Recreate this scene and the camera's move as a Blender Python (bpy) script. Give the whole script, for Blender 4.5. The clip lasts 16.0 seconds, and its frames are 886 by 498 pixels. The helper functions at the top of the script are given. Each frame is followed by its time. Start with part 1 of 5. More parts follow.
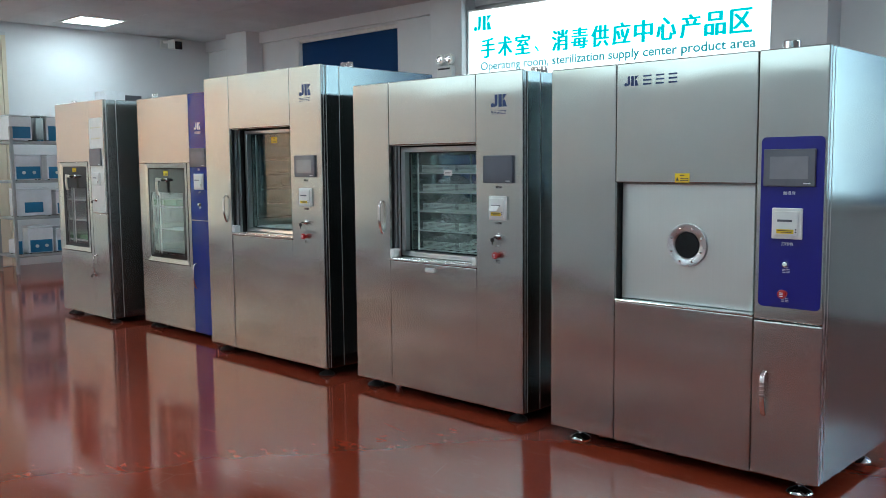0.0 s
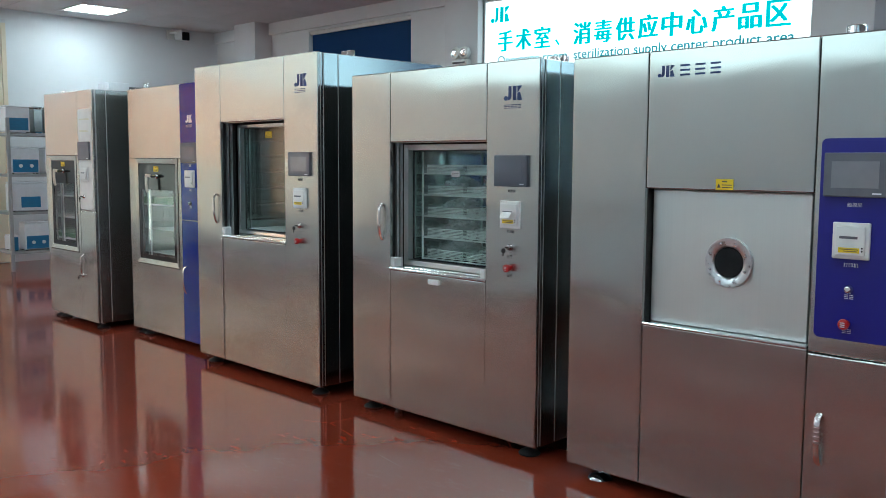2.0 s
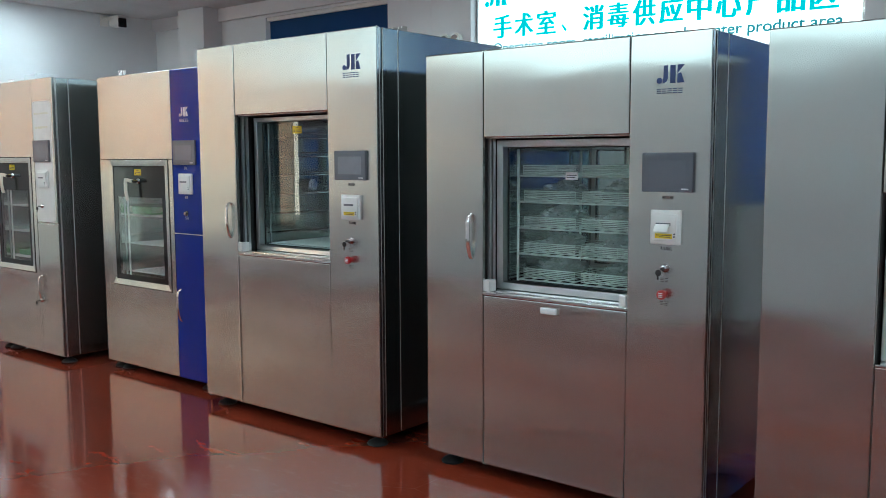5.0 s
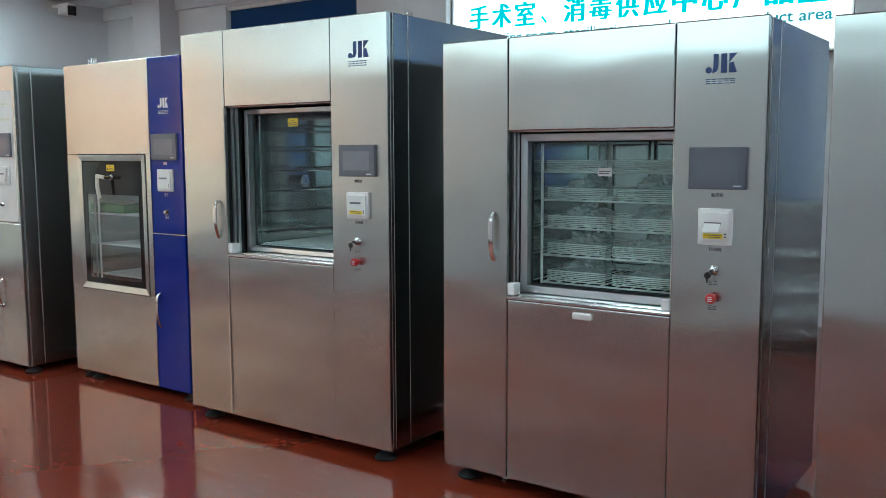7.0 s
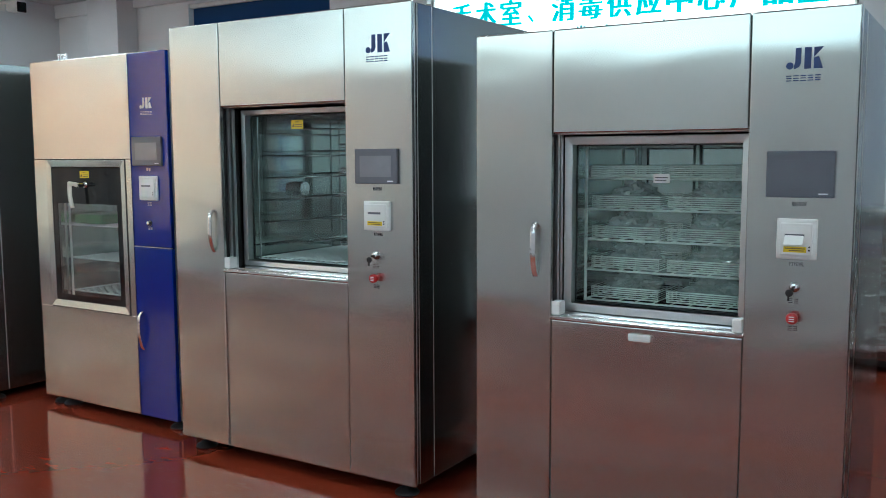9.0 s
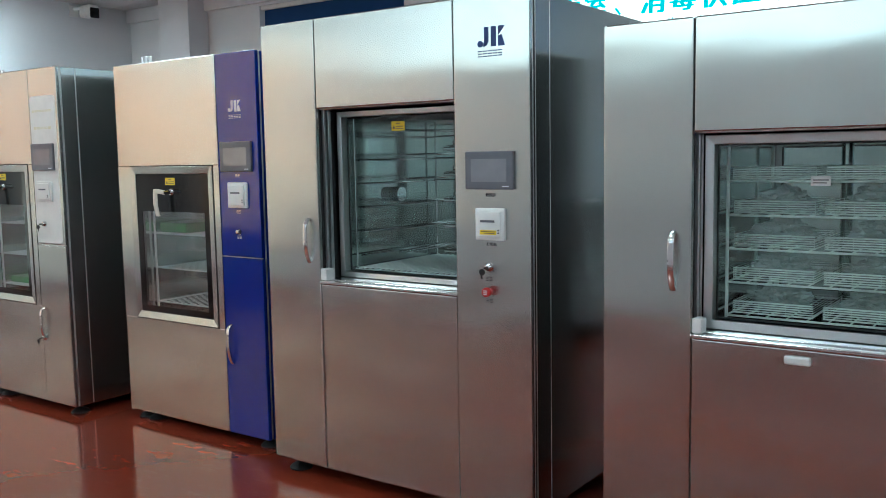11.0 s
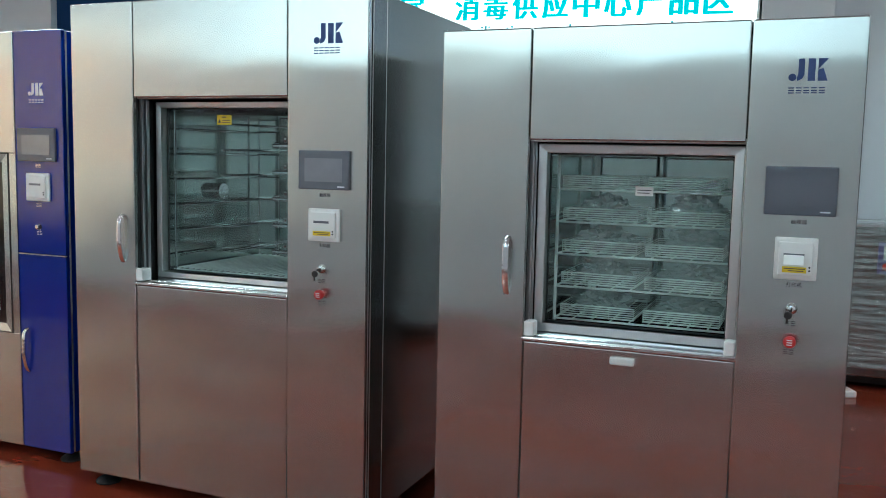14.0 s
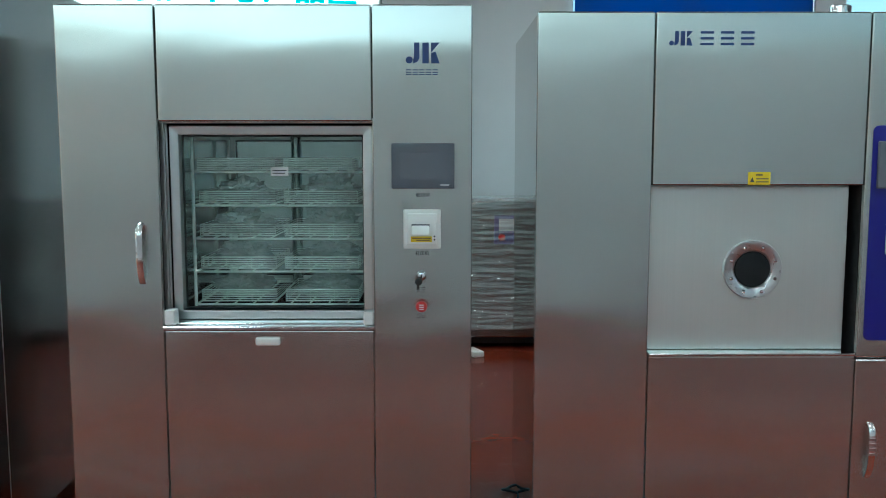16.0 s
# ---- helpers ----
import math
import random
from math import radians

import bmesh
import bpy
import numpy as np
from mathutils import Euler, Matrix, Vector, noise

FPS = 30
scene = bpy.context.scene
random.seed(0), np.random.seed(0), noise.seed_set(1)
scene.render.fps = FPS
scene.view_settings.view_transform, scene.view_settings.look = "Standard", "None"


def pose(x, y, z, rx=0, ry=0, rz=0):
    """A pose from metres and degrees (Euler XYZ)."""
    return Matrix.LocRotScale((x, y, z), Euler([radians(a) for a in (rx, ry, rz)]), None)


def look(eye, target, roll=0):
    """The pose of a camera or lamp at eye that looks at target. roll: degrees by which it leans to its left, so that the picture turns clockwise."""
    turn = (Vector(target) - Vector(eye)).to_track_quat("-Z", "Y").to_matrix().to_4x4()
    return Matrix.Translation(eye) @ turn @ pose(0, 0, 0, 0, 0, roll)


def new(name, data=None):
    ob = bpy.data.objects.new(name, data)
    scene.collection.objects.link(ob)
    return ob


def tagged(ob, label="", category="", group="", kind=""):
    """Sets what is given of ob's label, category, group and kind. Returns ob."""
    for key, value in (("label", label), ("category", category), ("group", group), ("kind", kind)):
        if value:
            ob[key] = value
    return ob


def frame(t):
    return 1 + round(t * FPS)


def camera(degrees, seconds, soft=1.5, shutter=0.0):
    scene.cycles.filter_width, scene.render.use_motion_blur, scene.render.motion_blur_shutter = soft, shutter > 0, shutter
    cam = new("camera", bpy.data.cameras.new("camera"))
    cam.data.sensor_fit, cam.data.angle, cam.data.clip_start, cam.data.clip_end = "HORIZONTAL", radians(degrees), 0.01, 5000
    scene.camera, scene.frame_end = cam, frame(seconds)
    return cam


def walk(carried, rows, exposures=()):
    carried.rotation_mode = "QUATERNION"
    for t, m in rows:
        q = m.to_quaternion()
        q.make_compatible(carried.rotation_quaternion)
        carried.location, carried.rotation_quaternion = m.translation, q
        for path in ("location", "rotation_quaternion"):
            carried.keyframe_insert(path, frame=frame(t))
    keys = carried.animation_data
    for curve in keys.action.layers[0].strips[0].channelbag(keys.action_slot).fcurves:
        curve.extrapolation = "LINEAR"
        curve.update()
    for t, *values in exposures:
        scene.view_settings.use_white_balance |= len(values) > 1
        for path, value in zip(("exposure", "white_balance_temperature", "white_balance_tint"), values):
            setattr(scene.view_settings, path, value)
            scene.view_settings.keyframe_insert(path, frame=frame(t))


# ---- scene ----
cam = camera(53.0, 16.0, 0.7)

PATH = [
    (0, (4.263, -3.647, 1.406), (2.885, -2.21, 1.214), -0.5),
    (0.5, (4.23, -3.545, 1.413), (2.822, -2.139, 1.218), -0.4),
    (1, (4.18, -3.41, 1.413), (2.768, -2.007, 1.216), 0.1),
    (1.5, (4.095, -3.299, 1.404), (2.691, -1.888, 1.211), 0.4),
    (2, (3.926, -3.21, 1.414), (2.521, -1.8, 1.218), 0.3),
    (2.5, (3.777, -3.157, 1.411), (2.375, -1.745, 1.214), 0.1),
    (3, (3.555, -3.089, 1.412), (2.169, -1.662, 1.21), 0.1),
    (3.5, (3.333, -3.069, 1.415), (1.979, -1.61, 1.214), 0.5),
    (4, (3.064, -3.085, 1.421), (1.734, -1.603, 1.226), 0.3),
    (6.5, (2.281, -3.164, 1.43), (1.131, -1.544, 1.208), -0.3),
    (7, (2.205, -3.117, 1.428), (1.056, -1.494, 1.213), -0.2),
    (7.5, (2.076, -3.024, 1.424), (0.943, -1.389, 1.214), -0.3),
    (8, (1.94, -3.004, 1.421), (0.867, -1.329, 1.214), -0.1),
    (8.2, (1.878, -3.007, 1.43), (0.829, -1.316, 1.227), -0.2),
    (10.3, (1.499, -2.932, 1.432), (0.419, -1.263, 1.219), -1.1),
    (10.5, (1.446, -2.904, 1.442), (0.337, -1.254, 1.227), -1.3),
    (11, (1.355, -2.882, 1.446), (0.201, -1.262, 1.241), -1.0),
    (11.5, (1.272, -2.911, 1.461), (0.098, -1.304, 1.263), -0.1),
    (12, (1.216, -2.939, 1.461), (0.042, -1.331, 1.266), 0.9),
    (12.5, (1.19, -2.946, 1.459), (0.037, -1.324, 1.263), 1.4),
    (13, (1.184, -2.949, 1.461), (0.088, -1.288, 1.26), 1.5),
    (13.5, (1.193, -2.944, 1.46), (0.233, -1.201, 1.256), 1.5),
    (14, (1.212, -2.909, 1.453), (0.455, -1.069, 1.246), 1.2),
    (14.5, (1.24, -2.897, 1.435), (0.705, -0.981, 1.232), 1.0),
    (15, (1.221, -2.907, 1.41), (0.928, -0.937, 1.22), 0.9),
    (15.5, (1.219, -2.914, 1.411), (1.106, -0.927, 1.218), 0.5),
    (16, (1.234, -2.918, 1.418), (1.245, -0.93, 1.2), 0.0),
]
walk(cam, [(t, look(eye, target, roll)) for t, eye, target, roll in PATH],
     exposures=[(0, 0.40, 5620, -8), (3, 0.43, 5620, -8), (7, 0.50, 5620, -8), (11, 0.51, 5620, -8), (13.5, 0.47, 5620, -8), (14.5, 0.55, 5520, -12), (15.2, 0.52, 5500, -15), (16, 0.45, 5480, -17)])

# ---- world, sun and large lights ----
world = bpy.data.worlds.new("world")
scene.world = world
world.use_nodes = True
wn = world.node_tree
sky = wn.nodes.new("ShaderNodeTexSky")
sky.sky_type = "NISHITA"
sky.sun_disc = False
sky.sun_elevation, sky.sun_rotation = radians(35), radians(215)
wn.links.new(sky.outputs[0], wn.nodes["Background"].inputs[0])
wn.nodes["Background"].inputs[1].default_value = 0.12

sun = new("sun", bpy.data.lights.new("sun", "SUN"))
sun.data.energy, sun.data.angle, sun.data.color = 2.0, radians(10), (1.0, 0.93, 0.84)
sun.matrix_world = look((-18, -26, 22), (0, 0, 0))

CEIL = 3.43
NORTH, SOUTH, WEST, EAST = 4.5, -4.8, -8.9, 12.0


def window_lamp(name, at, to, w, h, watts, color):
    la = new(name, bpy.data.lights.new(name, "AREA"))
    la.data.shape, la.data.size, la.data.size_y, la.data.energy, la.data.color = "RECTANGLE", w, h, watts, color
    la.matrix_world = look(at, to)
    return la


window_lamp("window_light", (-7.3, SOUTH - 0.4, 1.85), (-7.3, 0, 1.4), 1.7, 2.5, 78, (1.0, 0.84, 0.70))
window_lamp("window_light", (-1.15, SOUTH - 0.3, 2.75), (-1.15, 0, 1.6), 5.3, 0.8, 15, (0.92, 0.95, 1.0))
window_lamp("window_light", (WEST - 0.4, -3.42, 1.4), (0, -3.42, 1.2), 0.85, 2.5, 24, (1.0, 0.93, 0.86))
window_lamp("window_light", (WEST - 0.4, -4.27, 2.05), (0, -4.27, 1.6), 0.65, 1.25, 12, (1.0, 0.88, 0.76))
window_lamp("window_light", (5.33, NORTH + 0.4, 2.1), (5.0, 0, 1.2), 1.5, 2.1, 34, (0.74, 0.87, 1.0))
window_lamp("window_light", (3.3, NORTH + 0.4, 2.1), (3.3, 0, 1.4), 1.9, 2.1, 45, (0.85, 0.93, 1.0))


# ---- materials ----
def node_mat(name):
    m = bpy.data.materials.new(name)
    m.use_nodes = True
    return m, m.node_tree, m.node_tree.nodes["Principled BSDF"]


def tex_noise(nt, scale, detail=3.0, stretch=(1, 1, 1), rough=0.55, coords="Object"):
    co = nt.nodes.new("ShaderNodeTexCoord")
    mp = nt.nodes.new("ShaderNodeMapping")
    mp.inputs["Scale"].default_value = stretch
    no = nt.nodes.new("ShaderNodeTexNoise")
    no.inputs["Scale"].default_value, no.inputs["Detail"].default_value, no.inputs["Roughness"].default_value = scale, detail, rough
    nt.links.new(co.outputs[coords], mp.inputs[0])
    nt.links.new(mp.outputs[0], no.inputs["Vector"])
    return no.outputs[0]


def ramp(nt, fac, lo, hi, a=0.3, b=0.7):
    r = nt.nodes.new("ShaderNodeMapRange")
    r.inputs["From Min"].default_value, r.inputs["From Max"].default_value = a, b
    r.inputs["To Min"].default_value, r.inputs["To Max"].default_value = lo, hi
    nt.links.new(fac, r.inputs[0])
    return r.outputs[0]


def blend(nt, fac, c1, c2):
    mx = nt.nodes.new("ShaderNodeMix")
    mx.data_type = "RGBA"
    nt.links.new(fac, mx.inputs[0])
    for sock, c in ((mx.inputs[6], c1), (mx.inputs[7], c2)):
        if isinstance(c, tuple):
            sock.default_value = (*c, 1)
        else:
            nt.links.new(c, sock)
    return mx.outputs[2]


def bump(nt, bsdf, height, strength, distance, before=None):
    b = nt.nodes.new("ShaderNodeBump")
    b.inputs["Strength"].default_value, b.inputs["Distance"].default_value = strength, distance
    nt.links.new(height, b.inputs["Height"])
    if before is not None:
        nt.links.new(before, b.inputs["Normal"])
    nt.links.new(b.outputs[0], bsdf.inputs["Normal"])
    return b.outputs[0]


def wavy(nt, bsdf, scale, amount, stretch=(1, 1, 1), detail=1.0):
    """Tilts the normal a little, as on sheet metal or poured resin that is not quite flat."""
    co, mp, no = (nt.nodes.new("ShaderNode" + k) for k in ("TexCoord", "Mapping", "TexNoise"))
    mp.inputs["Scale"].default_value = stretch
    no.inputs["Scale"].default_value, no.inputs["Detail"].default_value = scale, detail
    nt.links.new(co.outputs["Object"], mp.inputs[0])
    nt.links.new(mp.outputs[0], no.inputs["Vector"])
    geo = nt.nodes.new("ShaderNodeNewGeometry")
    mid, mul, add, nrm = (nt.nodes.new("ShaderNodeVectorMath") for _ in range(4))
    mid.operation, mul.operation, add.operation, nrm.operation = "SUBTRACT", "SCALE", "ADD", "NORMALIZE"
    mid.inputs[1].default_value = (0.5, 0.5, 0.5)
    mul.inputs["Scale"].default_value = amount
    nt.links.new(no.outputs["Color"], mid.inputs[0])
    nt.links.new(mid.outputs[0], mul.inputs[0])
    nt.links.new(mul.outputs[0], add.inputs[0])
    nt.links.new(geo.outputs["Normal"], add.inputs[1])
    nt.links.new(add.outputs[0], nrm.inputs[0])
    nt.links.new(nrm.outputs[0], bsdf.inputs["Normal"])
    return nrm.outputs[0]


def brushed_steel(name, color, rough=0.235, aniso=1.0, wave=0.007, grain=0.016):
    """Sheet steel with an upright brushed grain that spreads reflections sideways, a little wavy."""
    m, nt, b = node_mat(name)
    b.inputs["Metallic"].default_value = 1.0
    fine = tex_noise(nt, 1.0, 3.0, (180.0, 180.0, 1.2), 0.6)
    big = tex_noise(nt, 1.3, 2.0, (1, 1, 1.6))
    c = blend(nt, ramp(nt, big, 0, 1), tuple(x * 0.95 for x in color), tuple(min(1, x * 1.04) for x in color))
    c2 = blend(nt, ramp(nt, fine, 0, grain * 3), c, tuple(x * 0.6 for x in color))
    nt.links.new(c2, b.inputs["Base Color"])
    nt.links.new(ramp(nt, big, rough - 0.012, rough + 0.012), b.inputs["Roughness"])
    b.inputs["Anisotropic"].default_value = aniso
    geo, cross = nt.nodes.new("ShaderNodeNewGeometry"), nt.nodes.new("ShaderNodeVectorMath")
    cross.operation = "CROSS_PRODUCT"
    cross.inputs[0].default_value = (0.0, 0.0, 1.0)
    nt.links.new(geo.outputs["True Normal"], cross.inputs[1])
    nt.links.new(cross.outputs[0], b.inputs["Tangent"])
    wavy(nt, b, 2.0, wave * 3.2, (0.7, 1, 2.3))
    return m


def plain(name, color, rough=0.5, metal=0.0, vary=0.08, scale=14.0, bumpy=0.0, coat=0.0):
    m, nt, b = node_mat(name)
    f = tex_noise(nt, scale, 4.0)
    c = blend(nt, ramp(nt, f, 0, 1), tuple(x * (1 - vary) for x in color), tuple(min(1.0, x * (1 + vary)) for x in color))
    nt.links.new(c, b.inputs["Base Color"])
    nt.links.new(ramp(nt, tex_noise(nt, scale * 3, 3.0), max(0.02, rough - 0.06), min(1, rough + 0.06)), b.inputs["Roughness"])
    b.inputs["Metallic"].default_value, b.inputs["Coat Weight"].default_value = metal, coat
    if bumpy:
        bump(nt, b, tex_noise(nt, scale * 8, 4.0), 0.3, bumpy)
    return m


def glowing(name, color, strength):
    m, nt, b = node_mat(name)
    b.inputs["Base Color"].default_value = (*color, 1)
    b.inputs["Emission Color"].default_value, b.inputs["Emission Strength"].default_value = (*color, 1), strength
    return m


def glass(name, tint, rough=0.0, gloss=1.0):
    """A clear pane: what is behind it shows through, with a mirror's share that grows at a slant."""
    m, nt, b = node_mat(name)
    nt.nodes.remove(b)
    tr, gl, mx, fr = (nt.nodes.new("ShaderNode" + k) for k in ("BsdfTransparent", "BsdfGlossy", "MixShader", "Fresnel"))
    tr.inputs[0].default_value = (*tint, 1)
    gl.inputs["Roughness"].default_value = rough
    fr.inputs[0].default_value = 1.0 + 0.6 * gloss
    nt.links.new(fr.outputs[0], mx.inputs[0])
    nt.links.new(tr.outputs[0], mx.inputs[1])
    nt.links.new(gl.outputs[0], mx.inputs[2])
    nt.links.new(mx.outputs[0], nt.nodes["Material Output"].inputs[0])
    return m


STEEL = brushed_steel("brushed_steel", (0.562, 0.586, 0.567), wave=0.027)
# darker copy of STEEL: shade on the cabinet sides is put into its colour
SHADED_STEEL = brushed_steel("brushed_steel_shaded", (0.35, 0.375, 0.37), 0.16, 0.9, 0.004)
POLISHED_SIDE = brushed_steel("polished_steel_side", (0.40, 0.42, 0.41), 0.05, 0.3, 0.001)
LINER = brushed_steel("chamber_steel", (0.50, 0.56, 0.54), 0.13, 0.1, 0.002)
MATT_STEEL = brushed_steel("fine_blasted_steel", (0.72, 0.75, 0.73), 0.5, 0.2, 0.001, 0.02)
FRAME_STEEL = brushed_steel("frame_steel", (0.68, 0.69, 0.685), 0.29, 0.4, 0.0005, 0.03)
FLANGE = plain("turned_steel", (0.66, 0.67, 0.68), 0.32, 1.0, 0.08, 40.0)
# near-black left sides: the shade between the machines is put into their colour
GAP_SHADE = plain("gap_shade_steel", (0.03, 0.031, 0.03), 0.45, 0.0, 0.1)
CHROME = plain("chrome", (0.75, 0.76, 0.77), 0.14, 1.0, 0.05)
BLUE_PAINT = plain("blue_enamel", (0.002, 0.020, 0.24), 0.09, 0.0, 0.02, 60.0)
BLUE_PAINT.node_tree.nodes["Principled BSDF"].inputs["IOR"].default_value = 1.4
BLUE_FILM = plain("blue_control_film", (0.010, 0.009, 0.22), 0.34, 0.0, 0.05, 6.0)
BLACK = plain("black_rubber", (0.012, 0.012, 0.013), 0.55, 0.0, 0.2)
BLACK_GLOSS = plain("black_glass_print", (0.006, 0.007, 0.008), 0.08, 0.0, 0.1)
BLACK_GLOSS.node_tree.nodes["Principled BSDF"].inputs["IOR"].default_value = 1.42
WHITE = plain("white_plastic", (0.76, 0.77, 0.76), 0.38, 0.0, 0.04)
IVORY = plain("ivory_plastic", (0.70, 0.67, 0.58), 0.35, 0.0, 0.05)
YELLOW = plain("yellow_sticker", (0.80, 0.60, 0.02), 0.45, 0.0, 0.05)
RED = plain("red_plastic", (0.45, 0.022, 0.025), 0.28, 0.0, 0.06)
BEZEL = plain("grey_bezel", (0.12, 0.125, 0.15), 0.4, 0.0, 0.08)
SCREEN = plain("dark_screen", (0.23, 0.235, 0.26), 0.16, 0.0, 0.05)
NAVY_BEZEL = plain("dark_blue_bezel", (0.06, 0.068, 0.098), 0.4, 0.0, 0.08)
NAVY_SCREEN = plain("dark_blue_screen", (0.11, 0.12, 0.155), 0.14, 0.0, 0.05)
NAVY = plain("navy_print", (0.012, 0.035, 0.15), 0.4, 0.0, 0.05)
INK = plain("dark_ink", (0.06, 0.06, 0.07), 0.5, 0.0, 0.1)
PALE = plain("pale_print", (0.72, 0.74, 0.78), 0.4, 0.0, 0.05)
OCHRE = plain("faded_yellow_print", (0.62, 0.58, 0.30), 0.5, 0.0, 0.1)
WALL = plain("wall_paint", (0.72, 0.74, 0.77), 0.6, 0.0, 0.03, 1.5, 0.0006)
COLUMN = plain("column_paint", (0.68, 0.69, 0.72), 0.6, 0.0, 0.03, 2.0, 0.0006)
CEILING = plain("ceiling_board", (0.60, 0.60, 0.61), 0.75, 0.0, 0.05, 2.0, 0.0008)
CREAM = plain("cream_paint", (0.74, 0.66, 0.52), 0.45, 0.0, 0.06, 3.0)
WIRE = plain("steel_wire", (0.93, 0.95, 0.93), 0.35, 0.0, 0.02)
TEAL = plain("blue_plastic", (0.02, 0.16, 0.32), 0.35, 0.0, 0.08)
SHELF_GREY = plain("grey_shelf_steel", (0.34, 0.35, 0.36), 0.45, 0.2, 0.08)
TANK = plain("grey_metal_casing", (0.72, 0.75, 0.79), 0.35, 0.05, 0.05)
GREEN = plain("green_plastic", (0.05, 0.30, 0.06), 0.4, 0.0, 0.15)
LAMP = glowing("led_diffuser", (0.96, 0.985, 1.0), 17.0)
SIGN_WHITE = glowing("lit_sign_face", (0.97, 0.99, 1.0), 1.12)
SIGN_CYAN = glowing("lit_sign_cyan", (0.0, 0.42, 0.47), 0.75)
SIGN_GREY = glowing("lit_sign_small_print", (0.02, 0.20, 0.24), 0.6)
PANE = glass("door_glass", (0.80, 0.89, 0.86))
DOUBLE_PANE = glass("insulated_door_glass", (0.80, 0.87, 0.84), 0.0, 2.7)
REAR_PANE = glass("tinted_rear_glass", (0.42, 0.48, 0.46))
WINDOW_PANE = glass("window_glass", (0.95, 0.97, 0.97), 0.0, 0.02)


def thin_film(name, clear, rough, metal=0.15, tint=0.9):
    """Thin clear plastic: mostly see-through, with bright gloss on its creases."""
    m, nt, b = node_mat(name)
    tr, mx = nt.nodes.new("ShaderNodeBsdfTransparent"), nt.nodes.new("ShaderNodeMixShader")
    tr.inputs[0].default_value = (0.97, 0.98, 0.98, 1)
    b.inputs["Base Color"].default_value = (tint, tint * 1.03, tint * 1.02, 1)
    b.inputs["Roughness"].default_value = rough
    b.inputs["Metallic"].default_value = metal
    b.inputs["IOR"].default_value = 1.9
    mx.inputs[0].default_value = 1 - clear
    nt.links.new(tr.outputs[0], mx.inputs[1])
    nt.links.new(b.outputs[0], mx.inputs[2])
    nt.links.new(mx.outputs[0], nt.nodes["Material Output"].inputs[0])
    return m


BAG = thin_film("plastic_bag", 0.52, 0.12, 0.3, 0.97)
FILM = thin_film("stretch_film", 0.62, 0.12, 0.35, 0.95)
CLEAR_FILM = thin_film("screen_film", 0.93, 0.08, 0.6)


def blind_cloth():
    m, nt, b = node_mat("blue_blind_cloth")
    weave = tex_noise(nt, 1.0, 2.0, (4, 4, 260))
    c = blend(nt, ramp(nt, weave, 0, 1), (0.012, 0.055, 0.15), (0.018, 0.075, 0.19))
    nt.links.new(c, b.inputs["Base Color"])
    b.inputs["Roughness"].default_value = 0.8
    tl, mx = nt.nodes.new("ShaderNodeBsdfTranslucent"), nt.nodes.new("ShaderNodeMixShader")
    tl.inputs[0].default_value = (0.03, 0.17, 0.46, 1)
    mx.inputs[0].default_value = 0.45
    nt.links.new(b.outputs[0], mx.inputs[1])
    nt.links.new(tl.outputs[0], mx.inputs[2])
    nt.links.new(mx.outputs[0], nt.nodes["Material Output"].inputs[0])
    return m


BLIND = blind_cloth()


def curtain_cloth(name, color, through_color):
    m, nt, b = node_mat(name)
    b.inputs["Base Color"].default_value = (*color, 1)
    b.inputs["Roughness"].default_value = 0.85
    bump(nt, b, tex_noise(nt, 400.0, 2.0), 0.3, 0.0005)
    tl, mx = nt.nodes.new("ShaderNodeBsdfTranslucent"), nt.nodes.new("ShaderNodeMixShader")
    tl.inputs[0].default_value = (*through_color, 1)
    mx.inputs[0].default_value = 0.6
    nt.links.new(b.outputs[0], mx.inputs[1])
    nt.links.new(tl.outputs[0], mx.inputs[2])
    nt.links.new(mx.outputs[0], nt.nodes["Material Output"].inputs[0])
    return m


CURTAIN = curtain_cloth("cream_curtain_cloth", (0.78, 0.62, 0.47), (0.86, 0.66, 0.50))
PEACH = curtain_cloth("peach_curtain_cloth", (0.78, 0.52, 0.38), (0.92, 0.54, 0.37))
SHEER = curtain_cloth("white_sheer_cloth", (0.82, 0.83, 0.81), (0.88, 0.90, 0.87))


